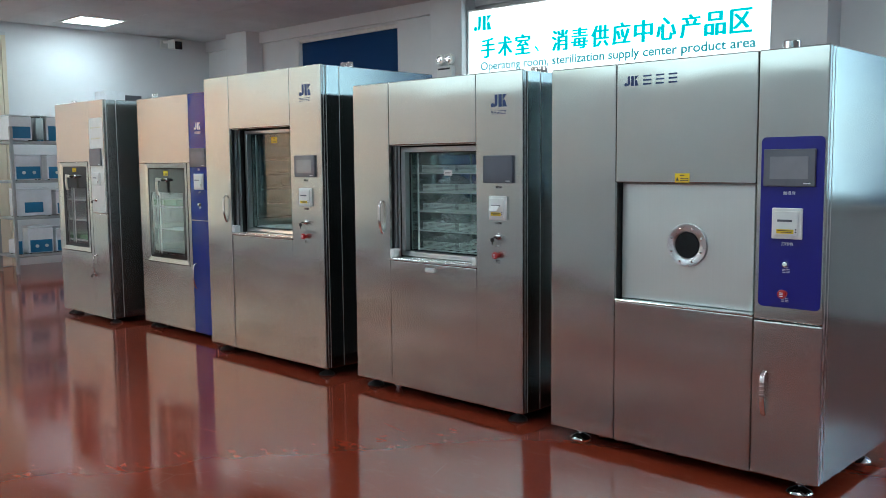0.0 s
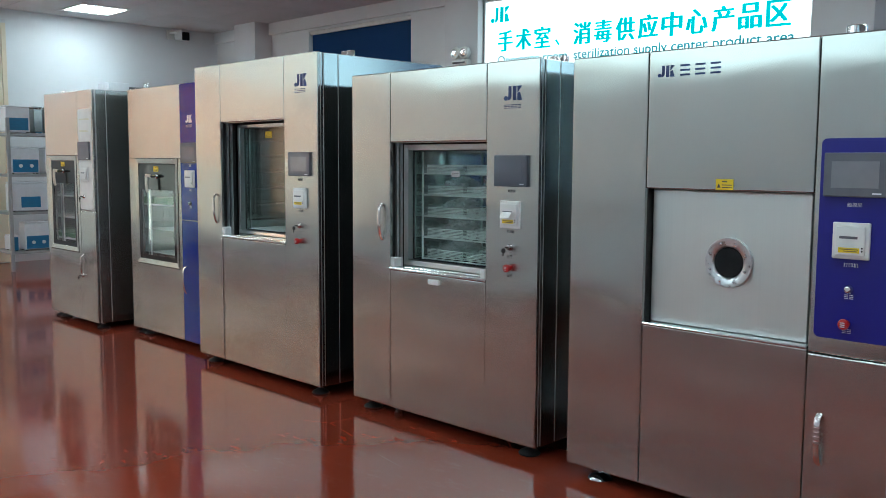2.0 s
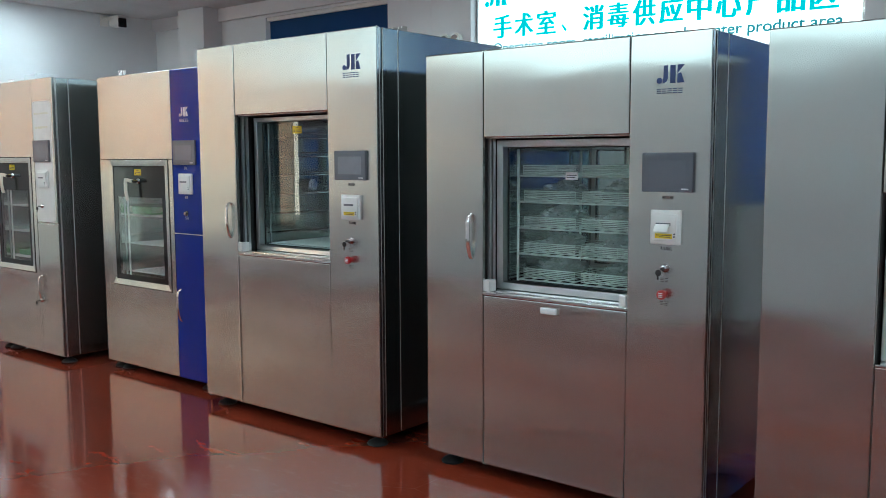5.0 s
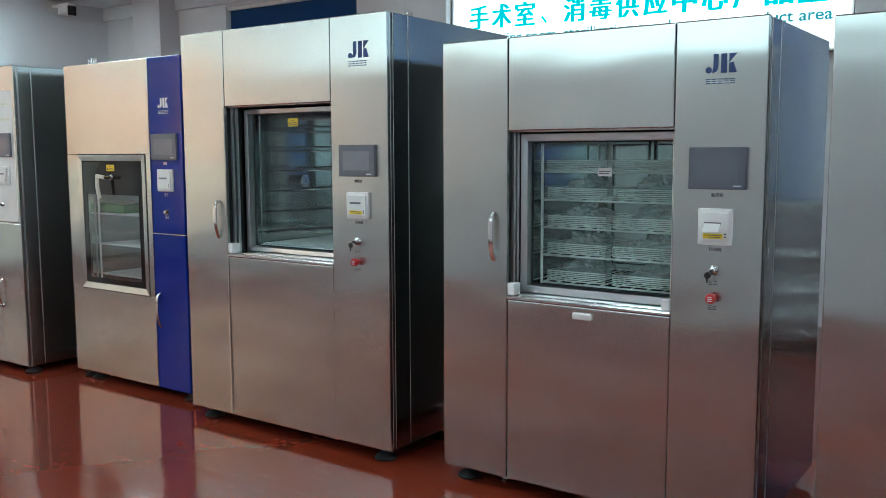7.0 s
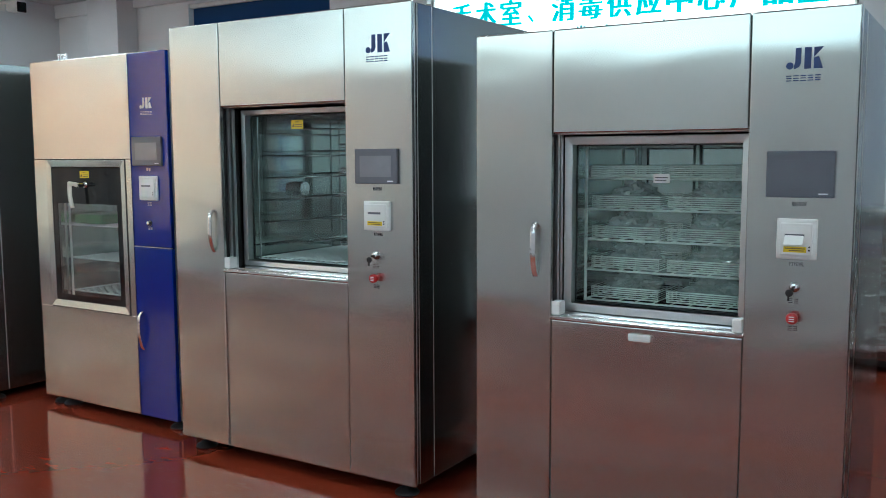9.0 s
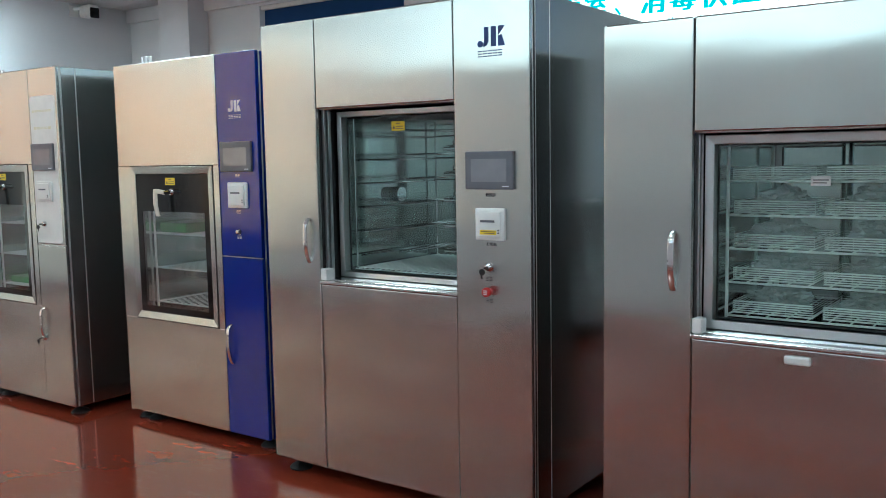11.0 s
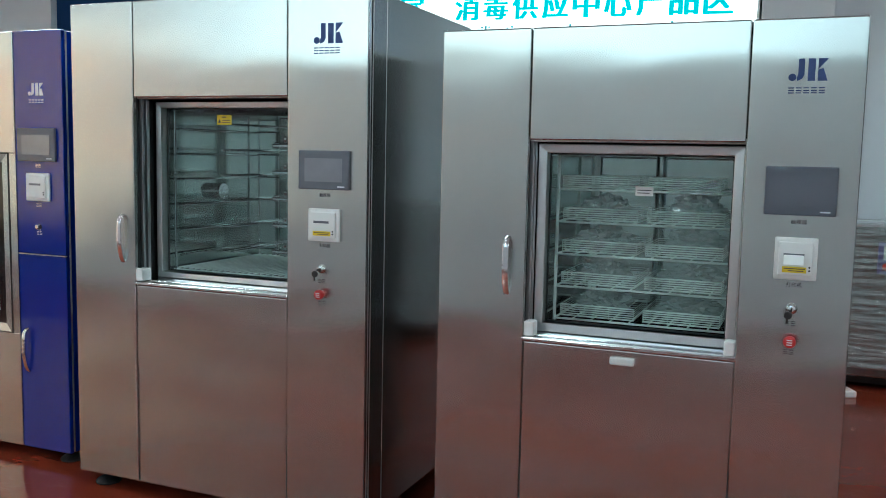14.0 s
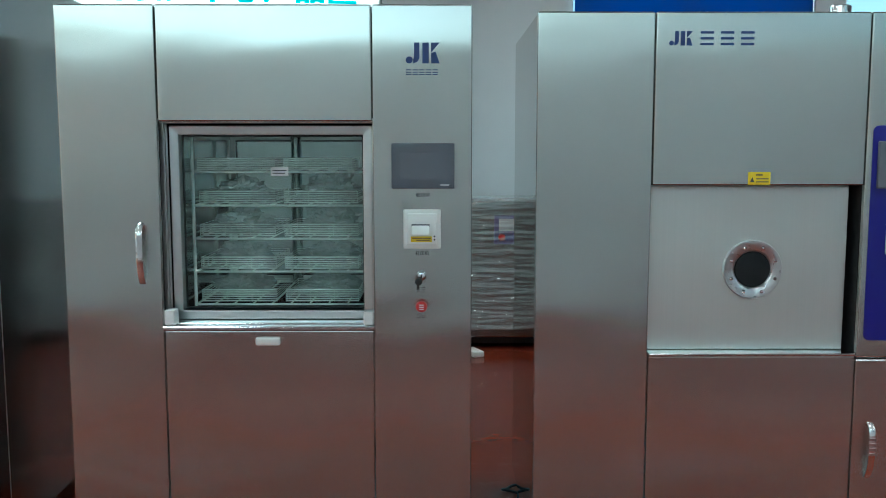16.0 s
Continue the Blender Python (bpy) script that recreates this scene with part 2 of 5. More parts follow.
def epoxy_floor():
    m, nt, b = node_mat("red_epoxy_floor")
    big = tex_noise(nt, 0.9, 4.0)
    dust = tex_noise(nt, 26.0, 5.0, rough=0.7)
    base = blend(nt, ramp(nt, big, 0, 1), (0.183, 0.0275, 0.0125), (0.204, 0.032, 0.015))
    specks = nt.nodes.new("ShaderNodeTexVoronoi")
    co = nt.nodes.new("ShaderNodeTexCoord")
    specks.inputs["Scale"].default_value = 7.0
    nt.links.new(co.outputs["Object"], specks.inputs["Vector"])
    spot = ramp(nt, specks.outputs["Distance"], 0.75, 0.0, 0.012, 0.035)
    gate = ramp(nt, tex_noise(nt, 1.7, 2.0), 0.0, 1.0, 0.52, 0.6)
    mul = nt.nodes.new("ShaderNodeMath")
    mul.operation = "MULTIPLY"
    nt.links.new(spot, mul.inputs[0])
    nt.links.new(gate, mul.inputs[1])
    base = blend(nt, mul.outputs[0], base, (0.52, 0.40, 0.35))
    scuff = tex_noise(nt, 5.0, 6.0, (1, 2.5, 1), 0.75)
    base = blend(nt, ramp(nt, scuff, 0, 0.16, 0.55, 0.75), base, (0.36, 0.15, 0.11))
    cuts = nt.nodes.new("ShaderNodeTexVoronoi")
    cuts.feature = "DISTANCE_TO_EDGE"
    cuts.inputs["Scale"].default_value = 1.1
    nt.links.new(co.outputs["Object"], cuts.inputs["Vector"])
    thin = nt.nodes.new("ShaderNodeMath")
    thin.operation = "MULTIPLY"
    nt.links.new(ramp(nt, cuts.outputs["Distance"], 0.16, 0.0, 0.0006, 0.0022), thin.inputs[0])
    nt.links.new(ramp(nt, tex_noise(nt, 1.6, 5.0), 0.0, 1.0, 0.54, 0.62), thin.inputs[1])
    base = blend(nt, thin.outputs[0], base, (0.50, 0.30, 0.23))
    nt.links.new(base, b.inputs["Base Color"])
    nt.links.new(ramp(nt, dust, 0.06, 0.17, 0.35, 0.75), b.inputs["Roughness"])
    b.inputs["IOR"].default_value = 1.47
    wavy(nt, b, 4.0, 0.006, (1, 1, 1), 1.5)
    return m


FLOOR = epoxy_floor()


# ---- building helpers ----
def bev(x0, y0, z0, x1, y1, z1, r=0.003, seg=2):
    """A block with rounded edges."""
    bm = bmesh.new()
    bmesh.ops.create_cube(bm, size=1)
    for v in bm.verts:
        v.co = Vector(((x0 + x1) / 2 + v.co.x * (x1 - x0), (y0 + y1) / 2 + v.co.y * (y1 - y0), (z0 + z1) / 2 + v.co.z * (z1 - z0)))
    if r > 0:
        bmesh.ops.bevel(bm, geom=list(bm.edges), offset=min(r, 0.45 * min(x1 - x0, y1 - y0, z1 - z0)), segments=seg, profile=0.5, affect="EDGES")
    return bm


def sheet(x0, x1, z0, z1, y):
    """A single upright pane that faces -y."""
    bm = bmesh.new()
    bm.faces.new([bm.verts.new(c) for c in ((x0, y, z0), (x1, y, z0), (x1, y, z1), (x0, y, z1))])
    return bm


def join(*bms):
    out = bmesh.new()
    for b in bms:
        me = bpy.data.meshes.new("tmp")
        b.to_mesh(me)
        b.free()
        out.from_mesh(me)
        bpy.data.meshes.remove(me)
    return out


def rod(p, q, r, n=12, r2=None):
    """A round bar from p to q."""
    p, q = Vector(p), Vector(q)
    bm = bmesh.new()
    bmesh.ops.create_cone(bm, cap_ends=True, segments=n, radius1=r, radius2=r if r2 is None else r2, depth=(q - p).length)
    m = (q - p).to_track_quat("Z", "Y").to_matrix().to_4x4()
    bmesh.ops.transform(bm, matrix=Matrix.Translation((p + q) / 2) @ m, verts=bm.verts)
    for f in bm.faces:
        f.smooth = len(f.verts) == 4
    return bm


def lathe(profile, place, axis="z", n=28):
    """A turned form from (radius, height) pairs; axis 'z' up or 'y' towards -y."""
    bm = bmesh.new()
    rings = []
    for r, h in profile:
        ring = []
        for i in range(n):
            a = 2 * math.pi * i / n
            ring.append(bm.verts.new((r * math.cos(a), r * math.sin(a), h)))
        rings.append(ring)
    for a, b in zip(rings, rings[1:]):
        for i in range(n):
            bm.faces.new((a[i], a[(i + 1) % n], b[(i + 1) % n], b[i]))
    for f in bm.faces:
        f.smooth = True
    bm.faces.new(list(reversed(rings[0])))
    bm.faces.new(rings[-1])
    m = Matrix.Translation(place)
    if axis == "y":
        m = m @ Matrix.Rotation(radians(90), 4, "X")
    bmesh.ops.transform(bm, matrix=m, verts=bm.verts)
    bmesh.ops.recalc_face_normals(bm, faces=bm.faces)
    return bm


def sweep(points, w, t, n_axis=(1, 0, 0)):
    """A flat bar of width w (along n_axis) and thickness t that follows the points."""
    bm = bmesh.new()
    pts = [Vector(p) for p in points]
    side = Vector(n_axis).normalized()
    rings = []
    for i, p in enumerate(pts):
        d = (pts[min(i + 1, len(pts) - 1)] - pts[max(i - 1, 0)]).normalized()
        up = d.cross(side).normalized()
        rings.append([bm.verts.new(p + side * sx * w / 2 + up * sy * t / 2) for sx, sy in ((-1, -0.5), (-0.6, -1), (0.6, -1), (1, -0.5), (1, 0.5), (0.6, 1), (-0.6, 1), (-1, 0.5))])
    for a, b in zip(rings, rings[1:]):
        for i in range(8):
            bm.faces.new((a[i], a[(i + 1) % 8], b[(i + 1) % 8], b[i]))
    for f in bm.faces:
        f.smooth = True
    bm.faces.new(list(reversed(rings[0])))
    bm.faces.new(rings[-1])
    bmesh.ops.recalc_face_normals(bm, faces=bm.faces)
    return bm


def tube(points, r, n=8):
    bm = bmesh.new()
    pts = [Vector(p) for p in points]
    rings = []
    for i, p in enumerate(pts):
        d = (pts[min(i + 1, len(pts) - 1)] - pts[max(i - 1, 0)]).normalized()
        q = d.to_track_quat("Z", "Y")
        rings.append([bm.verts.new(p + q @ Vector((r * math.cos(2 * math.pi * k / n), r * math.sin(2 * math.pi * k / n), 0))) for k in range(n)])
    for a, b in zip(rings, rings[1:]):
        for i in range(n):
            bm.faces.new((a[i], a[(i + 1) % n], b[(i + 1) % n], b[i]))
    for f in bm.faces:
        f.smooth = True
    bm.faces.new(list(reversed(rings[0])))
    bm.faces.new(rings[-1])
    bmesh.ops.recalc_face_normals(bm, faces=bm.faces)
    return bm


def plate(outline, y0, y1):
    """A flat plate in the x-z plane from a convex outline."""
    bm = bmesh.new()
    a = [bm.verts.new((x, y0, z)) for x, z in outline]
    b = [bm.verts.new((x, y1, z)) for x, z in outline]
    bm.faces.new(a)
    bm.faces.new(list(reversed(b)))
    for i in range(len(a)):
        j = (i + 1) % len(a)
        bm.faces.new((a[j], a[i], b[i], b[j]))
    bmesh.ops.recalc_face_normals(bm, faces=bm.faces)
    return bm


def rounded(x0, z0, x1, z1, r, n=6):
    pts = []
    for cx, cz, a0 in ((x1 - r, z1 - r, 0), (x0 + r, z1 - r, 90), (x0 + r, z0 + r, 180), (x1 - r, z0 + r, 270)):
        for i in range(n + 1):
            a = radians(a0 + 90 * i / n)
            pts.append((cx + r * math.cos(a), cz + r * math.sin(a)))
    return pts


def ring_frame(x0, z0, x1, z1, w, y0, y1, slope=0.0):
    """A mitred frame of four bars; the inner edge lies slope deeper than the outer one."""
    bm = bmesh.new()
    o = [(x0, z0), (x1, z0), (x1, z1), (x0, z1)]
    i = [(x0 + w, z0 + w), (x1 - w, z0 + w), (x1 - w, z1 - w), (x0 + w, z1 - w)]
    loops = [[bm.verts.new((x, y, z)) for x, z in ps] for ps, y in ((o, y1), (o, y0), (i, y0 + slope), (i, y1))]
    for a, b in zip(loops, loops[1:] + loops[:1]):
        for k in range(4):
            bm.faces.new((a[k], a[(k + 1) % 4], b[(k + 1) % 4], b[k]))
    bmesh.ops.recalc_face_normals(bm, faces=bm.faces)
    bmesh.ops.bevel(bm, geom=list(bm.edges), offset=0.0025, segments=2, profile=0.5, affect="EDGES")
    return bm


def letters(body, size, depth=0.002, bold=0.0):
    """Text as a mesh in the x-z plane, facing -y, its left end and baseline at the origin."""
    cu = bpy.data.curves.new("letters", "FONT")
    cu.body, cu.size, cu.extrude, cu.offset = body, size, depth, bold
    ob = new("letters", cu)
    me = bpy.data.meshes.new_from_object(ob.evaluated_get(bpy.context.evaluated_depsgraph_get()))
    bpy.data.objects.remove(ob)
    bm = bmesh.new()
    bm.from_mesh(me)
    bpy.data.meshes.remove(me)
    bmesh.ops.transform(bm, matrix=Matrix.Rotation(radians(90), 4, "X"), verts=bm.verts)
    return bm


def fit_letters(body, x0, x1, z0, z1, y, depth=0.002, bold=0.0):
    """Text scaled to fill a rectangle."""
    bm = letters(body, 1.0, 0.0, bold)
    xs, zs = [v.co.x for v in bm.verts], [v.co.z for v in bm.verts]
    a, b, c, d = min(xs), max(xs), min(zs), max(zs)
    for v in bm.verts:
        v.co = Vector((x0 + (v.co.x - a) / (b - a) * (x1 - x0), y, z0 + (v.co.z - c) / (d - c) * (z1 - z0)))
    ext = bmesh.ops.extrude_face_region(bm, geom=list(bm.faces))
    bmesh.ops.translate(bm, verts=[g for g in ext["geom"] if isinstance(g, bmesh.types.BMVert)], vec=(0, depth, 0))
    bmesh.ops.recalc_face_normals(bm, faces=bm.faces)
    return bm


def empty(name, at, label, category, group="", kind=""):
    ob = new(name)
    ob.location = at
    ob.empty_display_size = 0.1
    return tagged(ob, label, category, group, kind)


def root_place(ob):
    while ob.parent:
        ob = ob.parent
    return ob.location.copy()


def part(name, bm, material, parent=None, label="", smooth=True):
    """One mesh, drawn in world metres; under a thing it takes that thing's origin."""
    me = bpy.data.meshes.new(name)
    bm.to_mesh(me)
    bm.free()
    me.materials.append(material)
    if parent is not None:
        me.transform(Matrix.Translation(-root_place(parent)))
    if smooth:
        flags = [p.use_smooth for p in me.polygons]
        me.set_sharp_from_angle(angle=radians(40))
        me.polygons.foreach_set("use_smooth", flags)
    ob = new(name, me)
    if parent is not None:
        ob.parent = parent
    if label:
        tagged(ob, label)
    return ob


def structure(name, bm, material, label, category):
    return tagged(part(name, bm, material), label, category, kind="structure")


# ---- the room ----
structure("floor", bev(WEST - 0.2, SOUTH - 0.2, -0.15, EAST + 0.2, NORTH + 0.2, 0, 0), FLOOR, "glossy dark red epoxy floor with fine scratches and dust", "floor")


def boards():
    """Ceiling boards with thin open joints, over one backing sheet."""
    bm = bmesh.new()
    y = SOUTH
    while y < NORTH - 0.01:
        x = WEST
        while x < EAST - 0.01:
            x1, y1 = min(x + 1.2, EAST), min(y + 0.6, NORTH)
            g = 0.003
            vs = [bm.verts.new(c) for c in ((x + g, y + g, CEIL), (x1 - g, y + g, CEIL), (x1 - g, y1 - g, CEIL), (x + g, y1 - g, CEIL))]
            up = [bm.verts.new(v.co + Vector((0, 0, 0.012))) for v in vs]
            bm.faces.new(list(reversed(vs)))
            for i in range(4):
                bm.faces.new((vs[i], vs[(i + 1) % 4], up[(i + 1) % 4], up[i]))
            x += 1.2
        y += 0.6
    return join(bm, bev(WEST - 0.2, SOUTH - 0.2, CEIL + 0.012, EAST + 0.2, NORTH + 0.2, CEIL + 0.15, 0))


structure("ceiling", boards(), CEILING, "pale grey suspended ceiling of plain boards", "ceiling")


def wall_with_openings(name, axis, at, thick, a0, a1, openings, label):
    """A wall along x (axis 'y') or y (axis 'x') with rectangular openings (a, b, z0, z1)."""
    blocks = []

    def blk(u0, u1, z0, z1):
        if u1 - u0 > 0.001 and z1 - z0 > 0.001:
            if axis == "y":
                blocks.append(bev(u0, min(at, at + thick), z0, u1, max(at, at + thick), z1, 0))
            else:
                blocks.append(bev(min(at, at + thick), u0, z0, max(at, at + thick), u1, z1, 0))
    u = a0
    for b0, b1, z0, z1 in sorted(openings):
        blk(u, b0, 0, CEIL)
        blk(b0, b1, 0, z0)
        blk(b0, b1, z1, CEIL)
        u = b1
    blk(u, a1, 0, CEIL)
    return structure(name, join(*blocks), WALL, label, "wall")


W1, W2, W3 = (-6.46, -4.34, 1.0, 3.23), (2.30, 4.32, 1.0, 3.23), (4.56, 6.1, 1.0, 3.23)
SOUTH_WINDOWS = [(-3.8, -1.3, 2.3, 3.15), (-1.0, 1.5, 2.3, 3.15), (4.6, 7.1, 2.3, 3.15)]
WEST_WINDOW, WEST_HIGH = (-3.85, -3.0, 0.12, 2.7), (-4.6, -3.95, 1.4, 2.7)
CURTAINED = [(-8.1, -6.5, 0.6, 3.1)]
wall_with_openings("wall_north", "y", NORTH, 0.2, WEST, EAST, [W1, W2, W3], "pale blue-grey painted wall with tall windows")
wall_with_openings("wall_south", "y", SOUTH, -0.2, WEST, EAST, CURTAINED + SOUTH_WINDOWS, "plain pale painted wall with windows")
wall_with_openings("wall_east", "x", EAST, 0.2, SOUTH - 0.2, NORTH + 0.2, [], "plain pale painted wall")
wall_with_openings("wall_west", "x", WEST, -0.2, SOUTH - 0.2, NORTH + 0.2, [WEST_WINDOW, WEST_HIGH], "pale blue-grey painted end wall")
structure("trim", bev(WEST, NORTH - 0.06, 3.26, EAST, NORTH, CEIL, 0.004), WALL, "shallow painted beam under the ceiling", "beam")
structure("trim", bev(WEST, 0.2, 3.24, WEST + 0.012, 1.27, 3.29, 0.003), COLUMN, "thin painted strip over the doorway", "trim")

for i, (x0, x1) in enumerate(((-7.92, -7.36), (-3.45, -2.93), (0.80, 1.30), (6.4, 6.9))):
    structure("column_%d" % (i + 1), bev(x0, 4.2, 0, x1, NORTH, CEIL, 0.006), COLUMN, "square painted column against the back wall", "column")


def window(name, o, y_in, sign_y, with_blind, axis="y"):
    """A window with frame, panes, sill and, where drawn down, a blue roller blind."""
    a0, a1, z0, z1 = o

    def put(u0, v0, zz0, u1, v1, zz1, r=0.003):
        lo, hi = sorted((y_in + sign_y * v0, y_in + sign_y * v1))
        return bev(u0, lo, zz0, u1, hi, zz1, r) if axis == "y" else bev(lo, u0, zz0, hi, u1, zz1, r)
    w = empty(name, ((a0 + a1) / 2, y_in, z0) if axis == "y" else (y_in, (a0 + a1) / 2, z0), "white-framed window" + (" with a blue roller blind drawn down" if with_blind else " that lets in daylight"), "window", kind="structure")
    f = 0.05
    part("window_frame", join(put(a0, 0.08, z0, a0 + f, 0.14, z1), put(a1 - f, 0.08, z0, a1, 0.14, z1), put(a0 + f, 0.08, z0, a1 - f, 0.14, z0 + f), put(a0 + f, 0.08, z1 - f, a1 - f, 0.14, z1)), WHITE, w)
    mid = (a0 + a1) / 2
    part("mullion", put(mid - 0.025, 0.085, z0 + f, mid + 0.025, 0.135, z1 - f), WHITE, w)
    for u0, u1 in ((a0 + f, mid - 0.025), (mid + 0.025, a1 - f)):
        p = part("pane", put(u0, 0.105, z0 + f, u1, 0.111, z1 - f, 0), WINDOW_PANE, w)
        p.visible_shadow = False
    part("window_sill", put(a0 - 0.03, -0.05, z0 - 0.03, a1 + 0.03, 0.08, z0, 0.005), WHITE, w)
    if with_blind:
        b = empty("roller_blind", (mid, y_in, z1), "plain dark blue roller blind drawn down over a window", "blind")
        part("cloth", put(a0 + 0.055, 0.03, z0 + 0.02, a1 - 0.01, 0.033, z1 - 0.055, 0), BLIND, b)
        part("roller_case", put(a0 + 0.01, 0.012, z1 - 0.05, a1 - 0.005, 0.06, z1 - 0.002, 0.006), WHITE, b, "white roller case")
        part("hem_bar", put(a0 + 0.055, 0.024, z0 + 0.004, a1 - 0.01, 0.04, z0 + 0.02, 0.004), WHITE, b)
    return w


window("window_1", W1, NORTH, 1, True)
window("window_2", W2, NORTH, 1, True)
window("window_8", W3, NORTH, 1, False)
for i, o in enumerate(SOUTH_WINDOWS):
    window("window_%d" % (i + 3), o, SOUTH, -1, False)


def curtain(o, at, side, axis, label, cloth):
    """A drawn, softly folded curtain on a rail before a window."""
    a0, a1, z0, z1 = o

    def xyz(u, v, z):
        return (u, at + side * v, z) if axis == "y" else (at + side * v, u, z)

    def box(u0, v0, zz0, u1, v1, zz1, r):
        p, q = xyz(u0, v0, zz0), xyz(u1, v1, zz1)
        return bev(*[min(m, n) for m, n in zip(p, q)], *[max(m, n) for m, n in zip(p, q)], r)
    bm = bmesh.new()
    cols = []
    for k in range(121):
        u = a0 - 0.02 + (a1 - a0 + 0.04) * k / 120
        v = 0.09 + 0.025 * math.sin(k * 0.9) + 0.008 * math.sin(k * 2.3)
        cols.append((bm.verts.new(xyz(u, v, max(0.02, z0 - 0.3))), bm.verts.new(xyz(u, v, z1 + 0.04))))
    for c0, c1 in zip(cols, cols[1:]):
        bm.faces.new((c0[0], c1[0], c1[1], c0[1]))
    mid = (a0 + a1) / 2
    cu = empty("curtain", xyz(mid, 0.09, max(0.02, z0 - 0.3)), label, "curtain", "drawn curtains")
    part("cloth", bm, cloth, cu)
    part("rail", box(a0 - 0.04, 0.04, z1 + 0.04, a1 + 0.04, 0.13, z1 + 0.07, 0.004), WHITE, cu)
    part("bracket", box(mid - 0.02, 0, z1 + 0.045, mid + 0.02, 0.04, z1 + 0.065, 0.002), WHITE, cu)


for i, o in enumerate(CURTAINED):
    window("window_%d" % (i + 6), o, SOUTH, -1, False)
    curtain(o, SOUTH, 1, "y", "drawn cream curtain glowing with daylight", CURTAIN)
window("window_7", WEST_WINDOW, WEST, -1, False, "x")
window("window_9", WEST_HIGH, WEST, -1, False, "x")
curtain((*WEST_HIGH[:2], 1.72, WEST_HIGH[3]), WEST, 1, "x", "drawn peach curtain over a high window", PEACH)
curtain((*WEST_WINDOW[:2], WEST_WINDOW[2], 1.34), WEST, 1, "x", "thin white curtain over the lower half of a window", SHEER)
curtain((*WEST_WINDOW[:2], 1.72, WEST_WINDOW[3]), WEST, 1, "x", "drawn peach curtain over the upper half of a window", PEACH)

door = empty("door_1", (WEST, 0.75, 0), "tall cream-painted double door in the end wall", "door", kind="structure")
part("door_frame", join(bev(WEST, 1.20, 0, WEST + 0.03, 1.26, 3.24, 0.004), bev(WEST, 0.24, 0, WEST + 0.03, 0.30, 3.24, 0.004), bev(WEST, 0.30, 3.18, WEST + 0.03, 1.20, 3.24, 0.004)), CREAM, door)
part("door_leaf", bev(WEST, 0.305, 0.01, WEST + 0.018, 0.745, 3.175, 0.003), CREAM, door)
part("door_leaf", bev(WEST, 0.755, 0.01, WEST + 0.018, 1.195, 3.175, 0.003), CREAM, door)

for px in (-8.02, -4.42, -0.82, 2.78, 6.38):
    for py in (2.13, -0.9, -3.9):
        li = empty("ceiling_light", (px, py, CEIL), "square flush white LED ceiling panel, lit", "ceiling light", "ceiling light panels")
        part("frame", join(bev(px - 0.33, py - 0.33, CEIL - 0.012, px + 0.33, py - 0.30, CEIL - 0.001, 0.002), bev(px - 0.33, py + 0.30, CEIL - 0.012, px + 0.33, py + 0.33, CEIL - 0.001, 0.002), bev(px - 0.33, py - 0.30, CEIL - 0.012, px - 0.30, py + 0.30, CEIL - 0.001, 0.002), bev(px + 0.30, py - 0.30, CEIL - 0.012, px + 0.33, py + 0.30, CEIL - 0.001, 0.002)), WHITE, li)
        part("diffuser", bev(px - 0.30, py - 0.30, CEIL - 0.009, px + 0.30, py + 0.30, CEIL - 0.002, 0), LAMP, li)


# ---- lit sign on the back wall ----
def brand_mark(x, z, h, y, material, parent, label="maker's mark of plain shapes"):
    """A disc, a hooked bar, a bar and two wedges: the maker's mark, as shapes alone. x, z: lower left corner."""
    u = h / 0.066
    r = 0.011 * u
    disc = plate([(x + r + r * math.cos(2 * math.pi * i / 20), z + r + r * math.sin(2 * math.pi * i / 20)) for i in range(20)], y, y + 0.0015)
    hook = [(x + 0.027 * u, z + h), (x + 0.044 * u, z + h), (x + 0.044 * u, z + 0.018 * u), (x + 0.038 * u, z + 0.006 * u), (x + 0.024 * u, z), (x + 0.024 * u, z + 0.012 * u), (x + 0.027 * u, z + 0.02 * u)]
    bar = [(x + 0.054 * u, z), (x + 0.074 * u, z), (x + 0.074 * u, z + h), (x + 0.054 * u, z + h)]
    w1 = [(x + 0.082 * u, z + h), (x + 0.082 * u, z + 0.035 * u), (x + 0.109 * u, z + h)]
    w2 = [(x + 0.082 * u, z + 0.033 * u), (x + 0.082 * u, z), (x + 0.109 * u, z), (x + 0.096 * u, z + 0.037 * u)]
    return part("mark", join(disc, plate(hook[::-1], y, y + 0.0015), plate(bar, y, y + 0.0015), plate(w1[::-1], y, y + 0.0015), plate(w2[::-1], y, y + 0.0015)), material, parent, label, smooth=False)


def glyph_bars(x0, x1, z0, z1, n, y, material, parent, name="lettering", gap=0.25):
    """Small lettering as plain bars: n signs side by side, two bars each."""
    step = (x1 - x0) / n
    for i in range(n):
        a, b = x0 + i * step, x0 + (i + 1 - gap) * step
        h = z1 - z0
        part(name, join(*[bev(a, y, z0 + h * f, b, y + 0.001, z0 + h * (f + 0.17), 0) for f in (0.0, 0.41, 0.83)]), material, parent, smooth=False)


